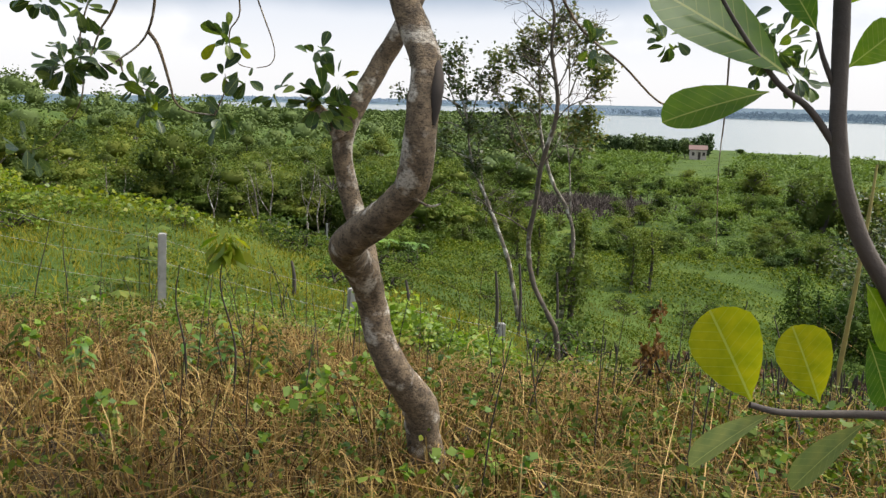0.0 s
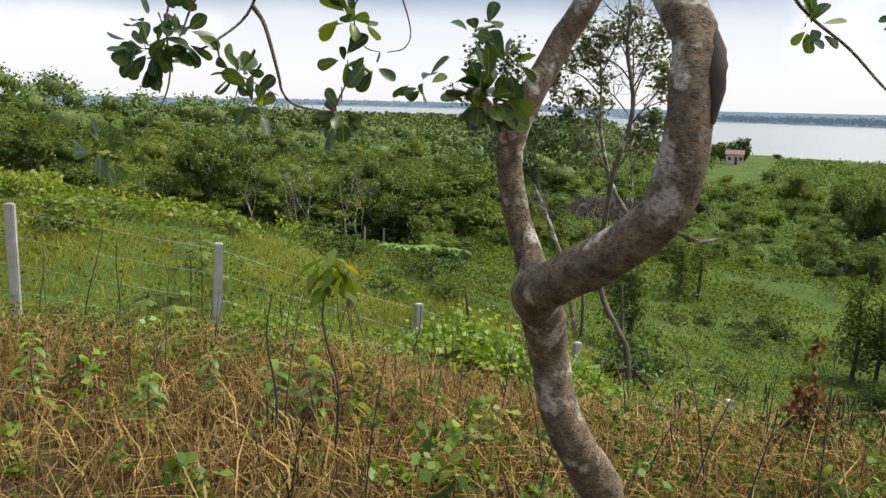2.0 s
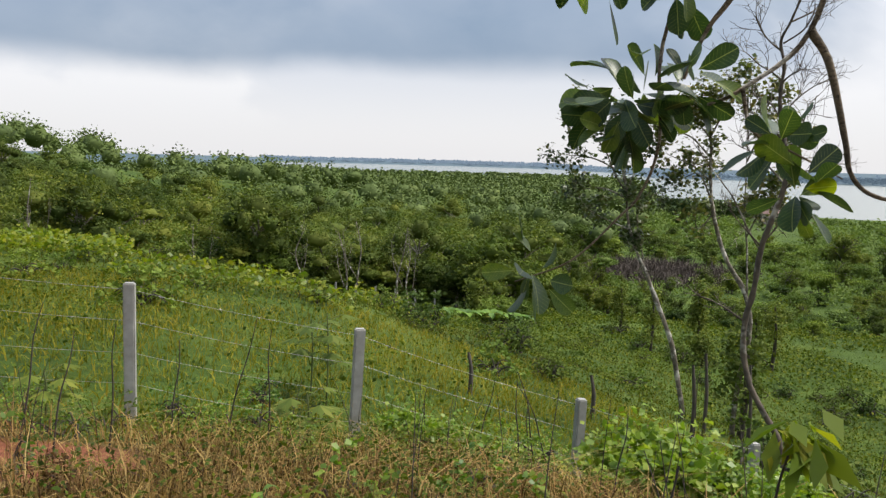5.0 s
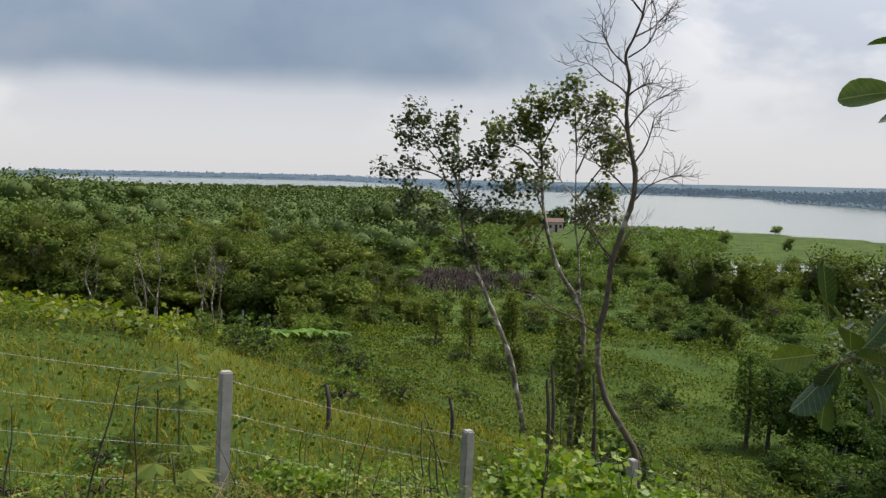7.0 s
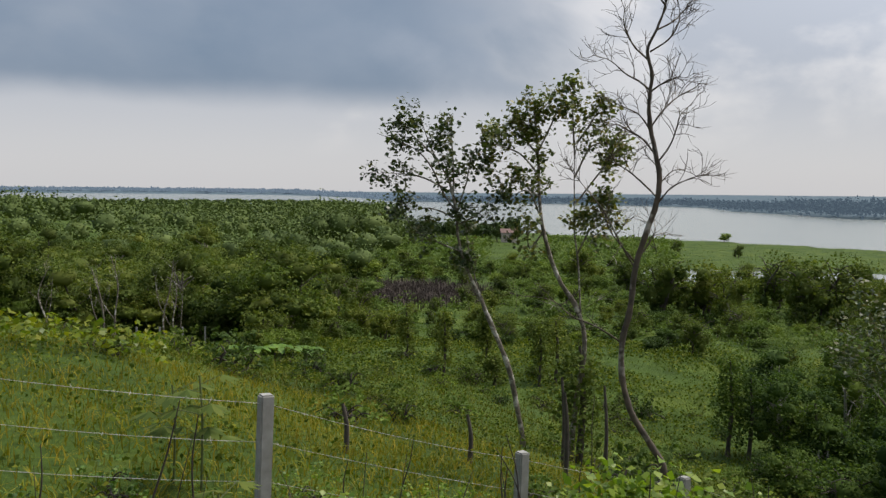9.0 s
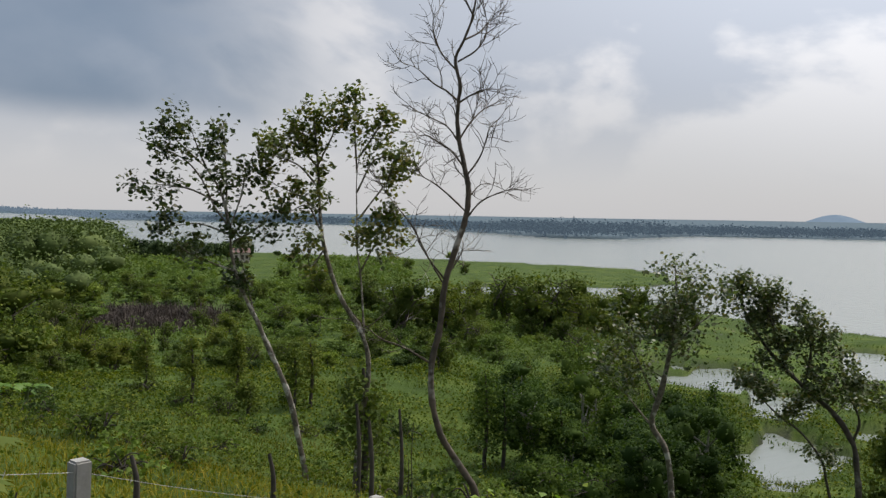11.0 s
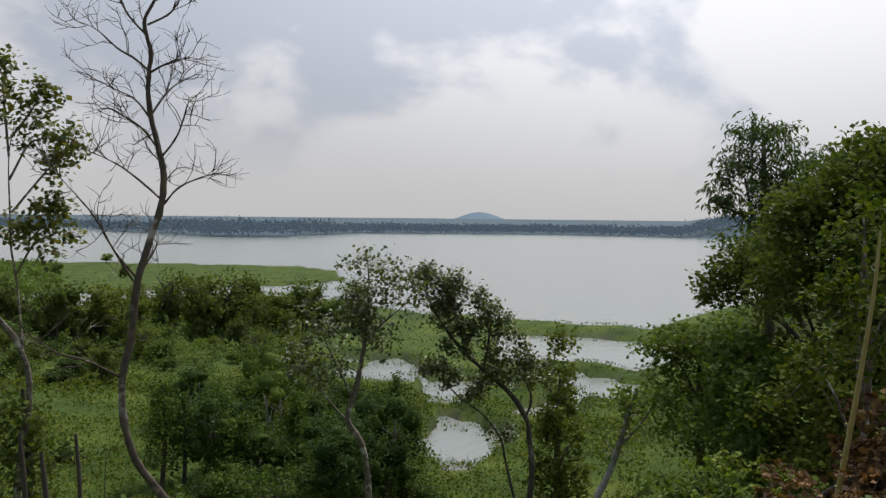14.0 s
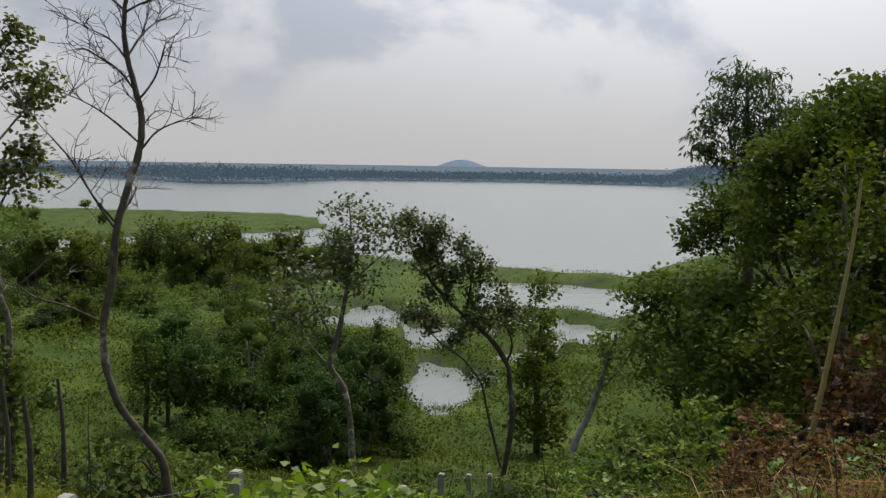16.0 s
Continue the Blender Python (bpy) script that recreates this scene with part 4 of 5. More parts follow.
foliage_tree("leafy_shrub", "tall mixed shrub with yellowish leaf tips on the bank", (10.0, 9.3), (10.1, 9.5, -.9), .07,
             [(10.40, 9.75, -1.4, 1.1, 1.0, .8), (10.7, 10.2, -2.4, 1.0, 1.0, .8), (9.2, 9.1, -1.7, 1.0, .9, .8), (9.0, 9.2, -2.6, 1.0, .8, .8)],
             BUSH_LEAF, .12, 560, 12, 421)
foliage_tree("leafy_shrub", "dark tangled shrub beside the cane on the bank", (7.6, 7.9), (7.66, 8.1, -.6), .06,
             [(7.66, 8.17, -1.0, .85, .8, .7), (6.9, 7.6, -1.3, .7, .6, .6), (7.2, 8.0, -1.9, .9, .8, .6), (8.4, 7.6, -1.2, 1, .9, .9)],
             FOREST_LEAF, .09, 660, 12, 431)
foliage_tree("leafy_shrub", "tall thin shrub with sparse yellow-green leaves on the bank", (5.90, 7.72), (6.10, 7.71, 1.27), .05,
             [(6.20, 7.71, 1.08, .6, .6, .6), (5.54, 7.32, 0.50, .6, .6, .6), (6.06, 7.94, 0.17, .55, .5, .6), (5.32, 7.52, -0.27, .6, .5, .6), (6.21, 8.24, -0.48, .5, .5, .5), (6.73, 8.72, -1.19, .55, .5, .5)],
             HERB_LEAF, .08, 260, 8, 436, GREY_BARK, .3, .4, .2)
foliage_tree("marsh_tree", "dense rounded tree at the edge of the marsh", (19.6, 13.8), (19.6, 13.8, -2.4), .14,
             [(19.65, 13.82, -3.1, 1.5, 1.5, 1.2), (19.39, 14.58, -2.7, 1.0, 1.0, .8), (19.91, 12.94, -2.5, 1.4, 1.3, 1.0), (19.6, 13.6, -4.6, 1.8, 1.8, 1.3), (19.3, 12.4, -5.2, 1.9, 1.9, 1.6)],
             DARK_LEAF, .13, 1000, 12, 441)
small_bush = woodland_tree("bank_bush", 455, 1.5, 2.0, BUSH_LEAF, DARK_BARK, .10, 240, "grey-green bush at the foot of the bank", "bush", "bushes on the bank", 9, .1, 3)
stand(small_bush, *pol(70.5, 14.5), 0, 1)
for az, r, s in ((66, 17.5, .8), (73.5, 12.5, .9), (55, 14.5, .9), (49, 15.5, .6), (62, 19, .8), (76, 10.5, .8)):
    another(small_bush, *pol(az, r), az, s)
cane = tree_thing("bamboo_cane", "leaning yellow-green bamboo cane without leaves", "cane")
P = np.array([(3.70, 7.6, -1.75), (3.71, 7.53, -1.26), (3.72, 7.44, -0.64), (3.73, 7.36, -0.04), (3.74, 7.28, 0.65), (3.75, 7.25, 1.14)])
cz = ground_z(P[0, 0], P[0, 1])
P[0, 2] = cz - .1
cane.matrix_basis = Matrix.Translation((P[0, 0], P[0, 1], cz))
P = P - np.array((P[0, 0], P[0, 1], cz))
part("culm", mesh_of("culm", *tube(P, [.027, .023, .011], 10, 8), BAMBOO, True), cane)
for t in np.linspace(.12, .9, 9):
    q = P[0] + (P[-1] - P[0]) * t
    part("node_ring", mesh_of("node_ring", *tube([q - [0, 0, .012], q, q + [0, 0, .012]], [.016, .031 - .016 * t, .016], 10, 2), BAMBOO, True), cane)

# pale leafless trees along the edge of the wood
for q, (az, r, tall) in enumerate(((-31, 39, 5), (-12.5, 37, 3.6), (-9, 36, 3.8), (-8, 38.5, 4.4), (-4.5, 36.5, 4.2), (-3.8, 38, 3.8), (-20, 39, 3.6))):
    x, y = pol(az, r)
    z = ground_z(x, y)
    limbed_tree("bare_sapling", "thin pale leafless tree before the wood", [
        [(x, y, z - .3), (x + .25 * math.sin(q), y, z + tall * .35), (x - .2 * math.cos(q), y, z + tall * .7), (x + .3 * math.sin(q * 2), y, z + tall)],
        [(x + .1, y, z + tall * .3), (x + .6 * math.cos(q), y + .2, z + tall * .55), (x + .8 * math.cos(q), y + .2, z + tall * .85)]],
        .045, None, GREY_BARK, 700 + q, 9, 1.1, 0, 0, 2, .7, .6, .4)


# ---- fence ----
fence = tree_thing("wire_fence", "barbed wire fence on leaning grey concrete posts", "fence")
TOPS = [(-10.6, 8.25, 1.0), (-8.2, 8.9, .72), (-5.72, 9.72, .37), (-3.61, 10.36, -.12), (-1.27, 11.08, -.95), (.87, 11.84, -1.61), (3.20, 12.60, -2.61), (5.42, 13.36, -3.57), (7.65, 14.12, -4.24), (9.88, 14.88, -5.12), (12.1, 15.64, -5.97), (14.3, 16.4, -6.85)]
fence.matrix_basis = Matrix.Translation((-3.61, 10.36, ground_z(-3.61, 10.36)))
fo = np.array(fence.matrix_basis.translation)


def post_mesh(tall, name="post", w=.105):
    bm = bmesh.new()
    bmesh.ops.create_cube(bm, size=1)
    for v in bm.verts:
        v.co = Vector((v.co.x * w, v.co.y * w, (v.co.z + .5) * tall))
    bmesh.ops.bevel(bm, geom=list(bm.edges), offset=.012, segments=2, affect="EDGES")
    me = bpy.data.meshes.new(name)
    bm.to_mesh(me)
    bm.free()
    me.materials.append(CONCRETE)
    return me


rng = np.random.default_rng(71)
post_tops = []
for x, y, z in TOPS:
    g = ground_z(x, y) - .25
    ob = part("post", post_mesh(z - g), fence)
    lean = (rng.normal() * 1.2, 1.6 + rng.normal() * 1.0)
    ob.matrix_basis = Matrix.Translation(np.array((x - math.sin(radians(lean[1])) * (z - g), y, g)) - fo) @ pose(0, 0, 0, lean[0], lean[1], 18 + rng.normal() * 4)
    post_tops.append(np.array((x, y, z)))
for q in range(len(post_tops) - 1):
    a, b = post_tops[q], post_tops[q + 1]
    for drop in (.07, .37, .68, .98):
        sag = rng.uniform(.01, .05)
        pts = [a + (b - a) * t - [0, 0, drop + sag * 4 * t * (1 - t)] - fo for t in (0, .25, .5, .75, 1)]
        strand = [tube(pts, [.002, .002], 4, 3)]
        for t in np.arange(.04, 1, .085):
            c = a + (b - a) * t - [0, 0, drop + sag * 4 * t * (1 - t)] - fo
            d = rng.normal(size=3) * .014
            strand.append(tube([c - d, c, c + d], [.0012, .0025, .0012], 4, 1))
        part("wire", mesh_of("wire", *joined(strand), WIRE), fence)
far_fence = tree_thing("far_fence", "distant row of small grey posts before the wood", "fence")
spots = [pol(az, float(np.interp(az, *EDGE)) - 2.5) for az in np.linspace(-34, -2, 22)]
far_fence.matrix_basis = Matrix.Translation((*spots[8], ground_z(*spots[8])))
fo = np.array(far_fence.matrix_basis.translation)
short = post_mesh(1.45, "post", .09)
for x, y in spots:
    part("post", short, far_fence).matrix_basis = Matrix.Translation(np.array((x, y, ground_z(x, y) - .3)) - fo)

# ---- the leaning cashew tree beside the path ----
LEAF_SHAPE = [(0, .008), (.07, .03), (.18, .11), (.34, .195), (.52, .26), (.70, .29), (.83, .27), (.93, .19), (.98, .10), (1.0, .006)]


def leaf_mesh(name, material, fold=.25, bend=.12):
    """One paddle-shaped cashew leaf a metre long, folded on its midrib."""
    V, F = [], []
    for q, (s, w) in enumerate(LEAF_SHAPE):
        z = -bend * s * s
        V += [(s, -w, z + fold * w), (s, 0, z), (s, w, z + fold * w)]
        if q:
            o = 3 * q
            F += [(o - 3, o, o + 1, o - 2), (o - 2, o + 1, o + 2, o - 1)]
    return mesh_of(name, V, F, material, True)


leaf_shapes = [leaf_mesh("leaf", CASHEW_LEAF, .25, .12), leaf_mesh("leaf", CASHEW_LEAF, .4, .25), leaf_mesh("leaf", CASHEW_LEAF, .15, -.05)]
bright_leaf = leaf_mesh("leaf", YELLOW_LEAF, .2, .1)
green_leaf = leaf_mesh("leaf", SUNLIT_GREEN, .2, .1)
dull_leaf = leaf_mesh("leaf", UNDER_LEAF, .35, .15)


def leaf_pose(at, way, normal, size):
    x = Vector(way).normalized()
    y = Vector(normal).cross(x).normalized()
    return Matrix.Translation(at) @ Matrix((x, y, x.cross(y))).transposed().to_4x4() @ Matrix.Diagonal((size, size, size, 1))


def leaf_cluster(thing, origin, centre, count, spread, size, rng, hang=.1, bright=.06):
    for _ in range(count):
        d = Vector(rng.normal(size=3)).normalized()
        at = Vector(centre) + d * spread * rng.uniform(.1, .75)
        way = d + Vector((0, 0, -hang + rng.normal() * .3)) + Vector(rng.normal(size=3)) * .35
        ob = part("leaf", bright_leaf if rng.random() < bright else leaf_shapes[rng.integers(3)], thing)
        ob.matrix_basis = leaf_pose(at - Vector(origin), way, Vector(rng.normal(size=3)) * .8 + Vector((0, -.5, .7)), size * rng.uniform(.7, 1.2))


rng = np.random.default_rng(81)
cashew = tree_thing("cashew_tree", "crooked cashew tree with a forked mottled trunk", "tree")
CO = (-.04, 3.85, ground_z(-.04, 3.85))
cashew.matrix_basis = Matrix.Translation(CO)
for limb, radii, name in (
        ([(-0.03, 3.86, -0.5), (-0.05, 3.85, -0.25), (-0.09, 3.82, 0.0), (-0.11, 3.78, 0.16), (-0.21, 3.68, 0.35), (-0.285, 3.66, 0.51), (-0.33, 3.66, 0.70), (-0.36, 3.58, 0.84), (-0.405, 3.43, 0.97)], [.115, .10, .082, .088, .072, .068, .067, .074, .07], "trunk"),
        ([(-0.375, 3.52, 0.90), (-0.41, 3.36, 0.99), (-0.36, 3.18, 1.07), (-0.22, 3.04, 1.19), (-0.13, 2.97, 1.295), (-0.10, 2.92, 1.44), (-0.09, 2.93, 1.59), (-0.08, 2.98, 1.72), (-0.11, 3.05, 1.82), (-0.17, 3.1, 1.97), (-0.25, 3.2, 2.3), (-.3, 3.3, 2.8)], [.068, .075, .067, .064, .062, .059, .057, .056, .058, .052, .045, .03], "limb"),
        ([(-0.345, 3.65, 0.78), (-0.385, 3.77, 0.96), (-0.44, 3.83, 1.13), (-0.48, 3.83, 1.30), (-0.48, 3.83, 1.43), (-0.43, 3.85, 1.56), (-0.32, 3.93, 1.77), (-0.22, 3.93, 1.94), (-0.12, 4.00, 2.18), (0.03, 4.05, 2.6)], [.064, .054, .048, .046, .049, .047, .046, .044, .04, .03], "limb"),
        ([(-0.49, 3.78, 1.43), (-0.54, 3.78, 1.51), (-0.62, 3.78, 1.585), (-.64, 3.78, 1.6)], [.034, .026, .024, .014], "broken_stub"),
        ([(-0.12, 2.93, 1.26), (-0.06, 2.88, 1.24), (-.02, 2.86, 1.25)], [.006, .005, .003], "broken_twig")):
    made = part(name, mesh_of(name, *tube(np.array(limb) - np.array(CO), radii, 20, 6, .05, 7), CASHEW_BARK, True), cashew)
    stub = made if name == "broken_stub" else None if name == "trunk" else stub
# a dark hollow wound along the upright limb
wound = np.array([(-0.05, 2.885, 1.52), (-0.045, 2.895, 1.60), (-0.04, 2.93, 1.69), (-.05, 2.97, 1.76)]) - np.array(CO)
part("bark_wound", mesh_of("bark_wound", *tube(wound, [.008, .022, .024, .008], 10, 5, .15, 3), DARK_STALK, True), cashew, "dark hollow scar in the bark")
HANGING = [[(-1.38, 4.25, 2.9), (-1.45, 4.25, 2.23), (-1.51, 4.25, 1.92), (-1.66, 4.25, 1.78), (-1.74, 4.25, 1.74)],
           [(-1.51, 4.25, 1.92), (-1.46, 4.25, 1.84), (-1.41, 4.25, 1.66), (-1.39, 4.25, 1.58), (-1.33, 4.25, 1.53), (-1.19, 4.25, 1.51)],
           [(-1.45, 4.25, 2.6), (-1.66, 4.25, 2.07), (-1.75, 4.25, 1.92), (-1.80, 4.25, 1.80)],
           [(-1.6, 4.25, 2.5), (-1.84, 4.25, 1.95), (-1.85, 4.25, 1.65), (-1.89, 4.25, 1.52), (-1.94, 4.25, 1.46), (-2.05, 4.25, 1.35), (-2.19, 4.25, 1.29)],
           [(-1.2, 4.25, 2.6), (-1.05, 4.25, 2.08), (-1.10, 4.25, 1.93), (-1.10, 4.25, 1.85), (-1.06, 4.25, 1.77), (-1.00, 4.25, 1.75)],
           [(-1.1, 4.25, 2.5), (-0.95, 4.25, 2.06), (-0.88, 4.25, 1.85), (-0.90, 4.25, 1.77), (-0.97, 4.25, 1.75)]]
FORKS = [[(-1.66, 4.25, 1.78), (-1.63, 4.25, 1.68), (-1.53, 4.25, 1.63), (-1.41, 4.25, 1.57)],
         [(-1.19, 4.25, 1.51), (-1.13, 4.25, 1.64), (-1.13, 4.25, 1.72)],
         [(0.03, 4.05, 2.6), (0.35, 4.3, 2.5), (0.64, 4.40, 2.03), (0.90, 4.40, 1.81), (1.11, 4.40, 1.62), (1.29, 4.40, 1.61)],
         [(0.2, 4.3, 2.6), (1.0, 4.4, 2.45), (1.5, 4.4, 2.05), (1.68, 4.40, 1.89), (1.80, 4.40, 1.72)],
         [(1.45, 4.40, 1.95), (1.45, 4.40, 1.57), (1.44, 4.40, 1.29), (1.46, 4.40, 0.87)],
         [(0.03, 4.05, 2.6), (-.6, 4.2, 2.95), (-1.38, 4.25, 2.9)], [(-.6, 4.2, 2.95), (-1.2, 4.25, 2.6), (-1.6, 4.25, 2.5)]]
sprigs = [(stub, np.array([(-.57, 3.8, 1.58)]))]
for n, limb in enumerate(HANGING + FORKS):
    thick = .011 if n < 3 or n in (8, 9, 11, 12) else .0055
    sprigs.append((part("twig", mesh_of("twig", *tube(np.array(limb) - np.array(CO), [thick, thick * .6, thick * .35], 6, 6, .06, n), CASHEW_BARK, True), cashew), np.array(limb)))
for centre, count, spread in (((-1.92, 4.25, 1.74), 40, .2), ((-1.80, 4.25, 1.78), 12, .14), ((-1.57, 4.25, 1.66), 12, .13), ((-1.52, 4.25, 1.53), 11, .12), ((-1.16, 4.25, 1.49), 10, .1), ((-1.12, 4.25, 1.87), 13, .13),
                              ((-1.02, 4.25, 1.71), 5, .09), ((-2.02, 4.25, 2.05), 14, .16), ((-1.82, 4.25, 2.02), 12, .13), ((-1.14, 4.25, 1.71), 5, .06), ((-2.15, 4.25, 1.32), 9, .13),
                              ((-.57, 3.8, 1.58), 34, .17), ((-.5, 3.82, 1.68), 8, .1), ((-.62, 3.85, 1.8), 6, .1), ((-.8, 3.85, 1.62), 5, .09), ((1.68, 4.4, 1.89), 30, .26), ((1.50, 4.4, 2.0), 20, .22), ((1.13, 4.4, 1.94), 12, .16), ((.72, 4.4, 1.89), 9, .13), ((1.80, 4.4, 1.76), 16, .18)):
    bearer = min(sprigs, key=lambda s: np.linalg.norm(s[1] - np.array(centre), axis=1).min())[0]
    leaf_cluster(bearer, CO, centre, int(count * 1.45), spread * .8, .094, rng, bright=.03)
# the crown overhead, which shades the foot of the tree
P = crown_points(rng, [(-.5, 3.2, 3.6, 1.9, 1.7, .85), (-1.9, 3.9, 3.5, 1.3, 1.2, .7), (.9, 3.6, 3.5, 1.3, 1.3, .7), (-1.2, 2.0, 3.7, 1.4, 1.2, .7)], 420, 7, .2, .2) - np.array(CO)
tagged(part("crown", mesh_of("crown", *leaves_at(P, .13, rng, .2, .25), FOREST_LEAF), cashew), kind="stuff")
# the low branch that hangs by the start of the path
low_branch = tree_thing("cashew_branch", "cashew branch with backlit yellow-green leaves", "branch")
LO = (.62, 1.02, ground_z(.62, 1.02))
low_branch.matrix_basis = Matrix.Translation(LO)
for limb, r in (([(.60, 1.05, LO[2] - .1), (.70, 1.05, .6), (.72, 1.03, 1.1), (0.61, 1.0, 1.29), (0.55, 1.0, 1.38), (0.50, 1.0, 1.46), (0.47, 1.0, 1.55), (0.46, 1.0, 1.66), (0.44, 1.0, 1.95)], [.022, .018, .014, .011, .0105, .01, .009]),
                ([(0.47, 1.0, 1.55), (0.43, 1.0, 1.60), (0.39, 1.0, 1.63), (0.34, 1.0, 1.69), (0.30, 1.0, 1.75)], [.005, .002]),
                ([(.72, 1.03, 1.1), (0.66, 1.0, 1.21), (0.56, 1.0, 1.22), (0.44, 1.0, 1.22), (0.39, 1.0, 1.23)], [.008, .006, .004]),
                ([(.46, 1, 1.62), (.44, 1, 1.66), (.43, 1, 1.69)], [.004, .002])):
    part("twig", mesh_of("twig", *tube(np.array(limb) - np.array(LO), r, 8, 6, .06, 2), DARK_BARK, True), low_branch)
for a, b, up_way in (((.40, 1.0, 1.64), (.24, 1.0, 1.75), (.1, -1, .9)), ((.38, 1.0, 1.62), (.255, 1.0, 1.592), (0, -.6, 1)), ((.43, 1.0, 1.69), (.37, .98, 1.77), (.3, -1, .3)), ((.392, 1.0, 1.235), (.335, 1.0, 1.35), (0, -1, .2)),
                     ((.478, 1.0, 1.235), (.44, 1.0, 1.332), (.1, -1, .1)), ((.42, 1.0, 1.22), (.31, .98, 1.165), (0, -.4, 1)), ((.54, 1.0, 1.21), (.44, .98, 1.135), (0, -.4, 1)), ((.52, 1.0, 1.39), (.575, 1.0, 1.31), (0, -1, .6)), ((.53, 1.0, 1.32), (.56, .98, 1.24), (.3, -1, 0)), ((.47, 1.0, 1.65), (.53, 1.0, 1.70), (0, -1, .3)), ((.46, 1.0, 1.72), (.5, 1.0, 1.78), (0, -1, .3))):
    d = Vector(b) - Vector(a)
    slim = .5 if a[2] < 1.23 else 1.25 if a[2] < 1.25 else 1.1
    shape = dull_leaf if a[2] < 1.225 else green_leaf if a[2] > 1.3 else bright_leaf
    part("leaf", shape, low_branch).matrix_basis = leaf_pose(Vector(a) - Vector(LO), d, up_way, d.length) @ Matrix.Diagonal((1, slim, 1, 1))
# ---- saplings, stalks and weeds along the crest ----
def sapling(x, y, tall, label, leaf, crown_leaves, size, seed, bend=.1, name="sapling", lean=(0, 0)):
    rng = np.random.default_rng(seed)
    ob = tree_thing(name, label, "sapling")
    z = ground_z(x, y)
    ob.matrix_basis = Matrix.Translation((x, y, z))
    P = [(0, 0, -.1), (bend * .5 + lean[0] * .4, lean[1] * .4, tall * .4), (-bend * .3 + lean[0] * .7, lean[1] * .7, tall * .75), (bend * .2 + lean[0], lean[1], tall)]
    part("stem", mesh_of("stem", *tube(P, [.008, .006, .003], 6, 6), DARK_STALK, True), ob)
    if crown_leaves:
        C = np.array(P[-1]) + rng.normal(size=(crown_leaves, 3)) * np.array([.035, .035, .03])
        part("leaves", mesh_of("leaves", *leaves_at(C, size, rng, 1.1, .17, .3), leaf), ob)
    return ob


sapling(-1.30, 4.78, 1.12, "thin sapling with drooping yellow-green leaves", LIME_LEAF, 34, .17, 501)
sapling(-1.62, 4.9, .95, "bare dark weed stalk", LIME_LEAF, 0, .1, 502, .06, "weed_stalk")
for q, (x, y, tall) in enumerate(((-4.4, 8.5, 1.15), (-4.1, 8.7, 1.1), (-4.9, 8.7, .9), (-2.0, 9.4, 1.0), (-1.75, 9.5, 1.2), (-1.9, 9.7, .9), (-1.55, 9.6, 1.1), (-5.3, 8.4, 1.0), (-5.6, 8.1, .9), (-6.0, 8.3, 1.1), (-1.2, 9.0, .9),
                                 (1.9, 5.3, .9), (2.2, 5.0, .8), (-.3, 10.2, .9), (.3, 13.4, 1.2), (.55, 13.7, 1.5), (-2.4, 11.5, .9), (-3.0, 10.9, .8))):
    sapling(x, y, tall, "dark leafless weed stalk in the grass", LIME_LEAF, 0, .1, 510 + q, .03 if q % 2 else -.04, "weed_stalk", (rng.normal() * .2, rng.normal() * .12))
# stakes and creeper-clad stumps in the field
for x, y, tall in ((1.0, 15.6, 1.35), (-.7, 15.0, .7), (-2.6, 13.8, .6), (1.6, 17.2, 1.6), (2.4, 17.2, 1.7)):
    ob = tree_thing("stake", "dark weathered stake standing in the field", "stake")
    ob.matrix_basis = Matrix.Translation((x, y, ground_z(x, y)))
    part("shaft", mesh_of("shaft", *tube([(0, 0, -.2), (.03, 0, tall * .5), (-.02, .02, tall)], [.04, .034, .022], 7, 5, .12, int(x * 7)), DARK_BARK, True), ob)


def ivy_stump(x, y, tall, wide, seed, label="stump overgrown with green creepers", leaf=None):
    rng = np.random.default_rng(seed)
    ob = tree_thing("overgrown_stump", label, "stump", "overgrown stumps in the field")
    ob.matrix_basis = Matrix.Translation((x, y, ground_z(x, y)))
    part("stem", mesh_of("stem", *tube([(0, 0, -.2), (wide * .2, 0, tall * .5), (0, 0, tall)], [wide * .16, wide * .13, wide * .06], 7, 4, .1, seed), DARK_BARK, True), ob)
    P = crown_points(rng, [(0, 0, tall * .35, wide, wide, tall * .42), (0, 0, tall * .75, wide * .8, wide * .8, tall * .32)], 140 if tall < 3 else 230, 8, .25, .5)
    part("creeper", mesh_of("creeper", *leaves_at(P, .11, rng, .5), leaf or FOREST_LEAF), ob)


for q, (az, r, tall, wide) in enumerate(((15.5, 31, 2.6, .42), (18.5, 33, 3.0, .4), (19.3, 31, 1.2, .5), (22.5, 33, 2.6, .4), (23.6, 34, 2.8, .55), (12.5, 36, 2.2, .4))):
    ivy_stump(*pol(az, r), tall, wide, 600 + q)
for q, (x, y, tall, wide) in enumerate(((12.89, 29.54, 3.4, 0.55), (13.62, 29.37, 2.9, 0.50), (14.72, 28.80, 2.4, 0.60), (15.60, 28.49, 2.6, 0.55), (17.54, 27.90, 3.2, 0.40), (19.90, 26.03, 3.6, 0.55), (20.49, 25.53, 3.9, 0.50), (21.21, 25.25, 2.6, 0.60), (16.09, 27.71, 1.8, 0.70))):
    ivy_stump(x, y, tall, wide, 630 + q, "dead trunk hung with a column of dark creepers", THICKET_LEAF)
ivy_stump(3.05, 19.9, 2.5, .55, 611, "trunk base wrapped in dark brown-green creepers")

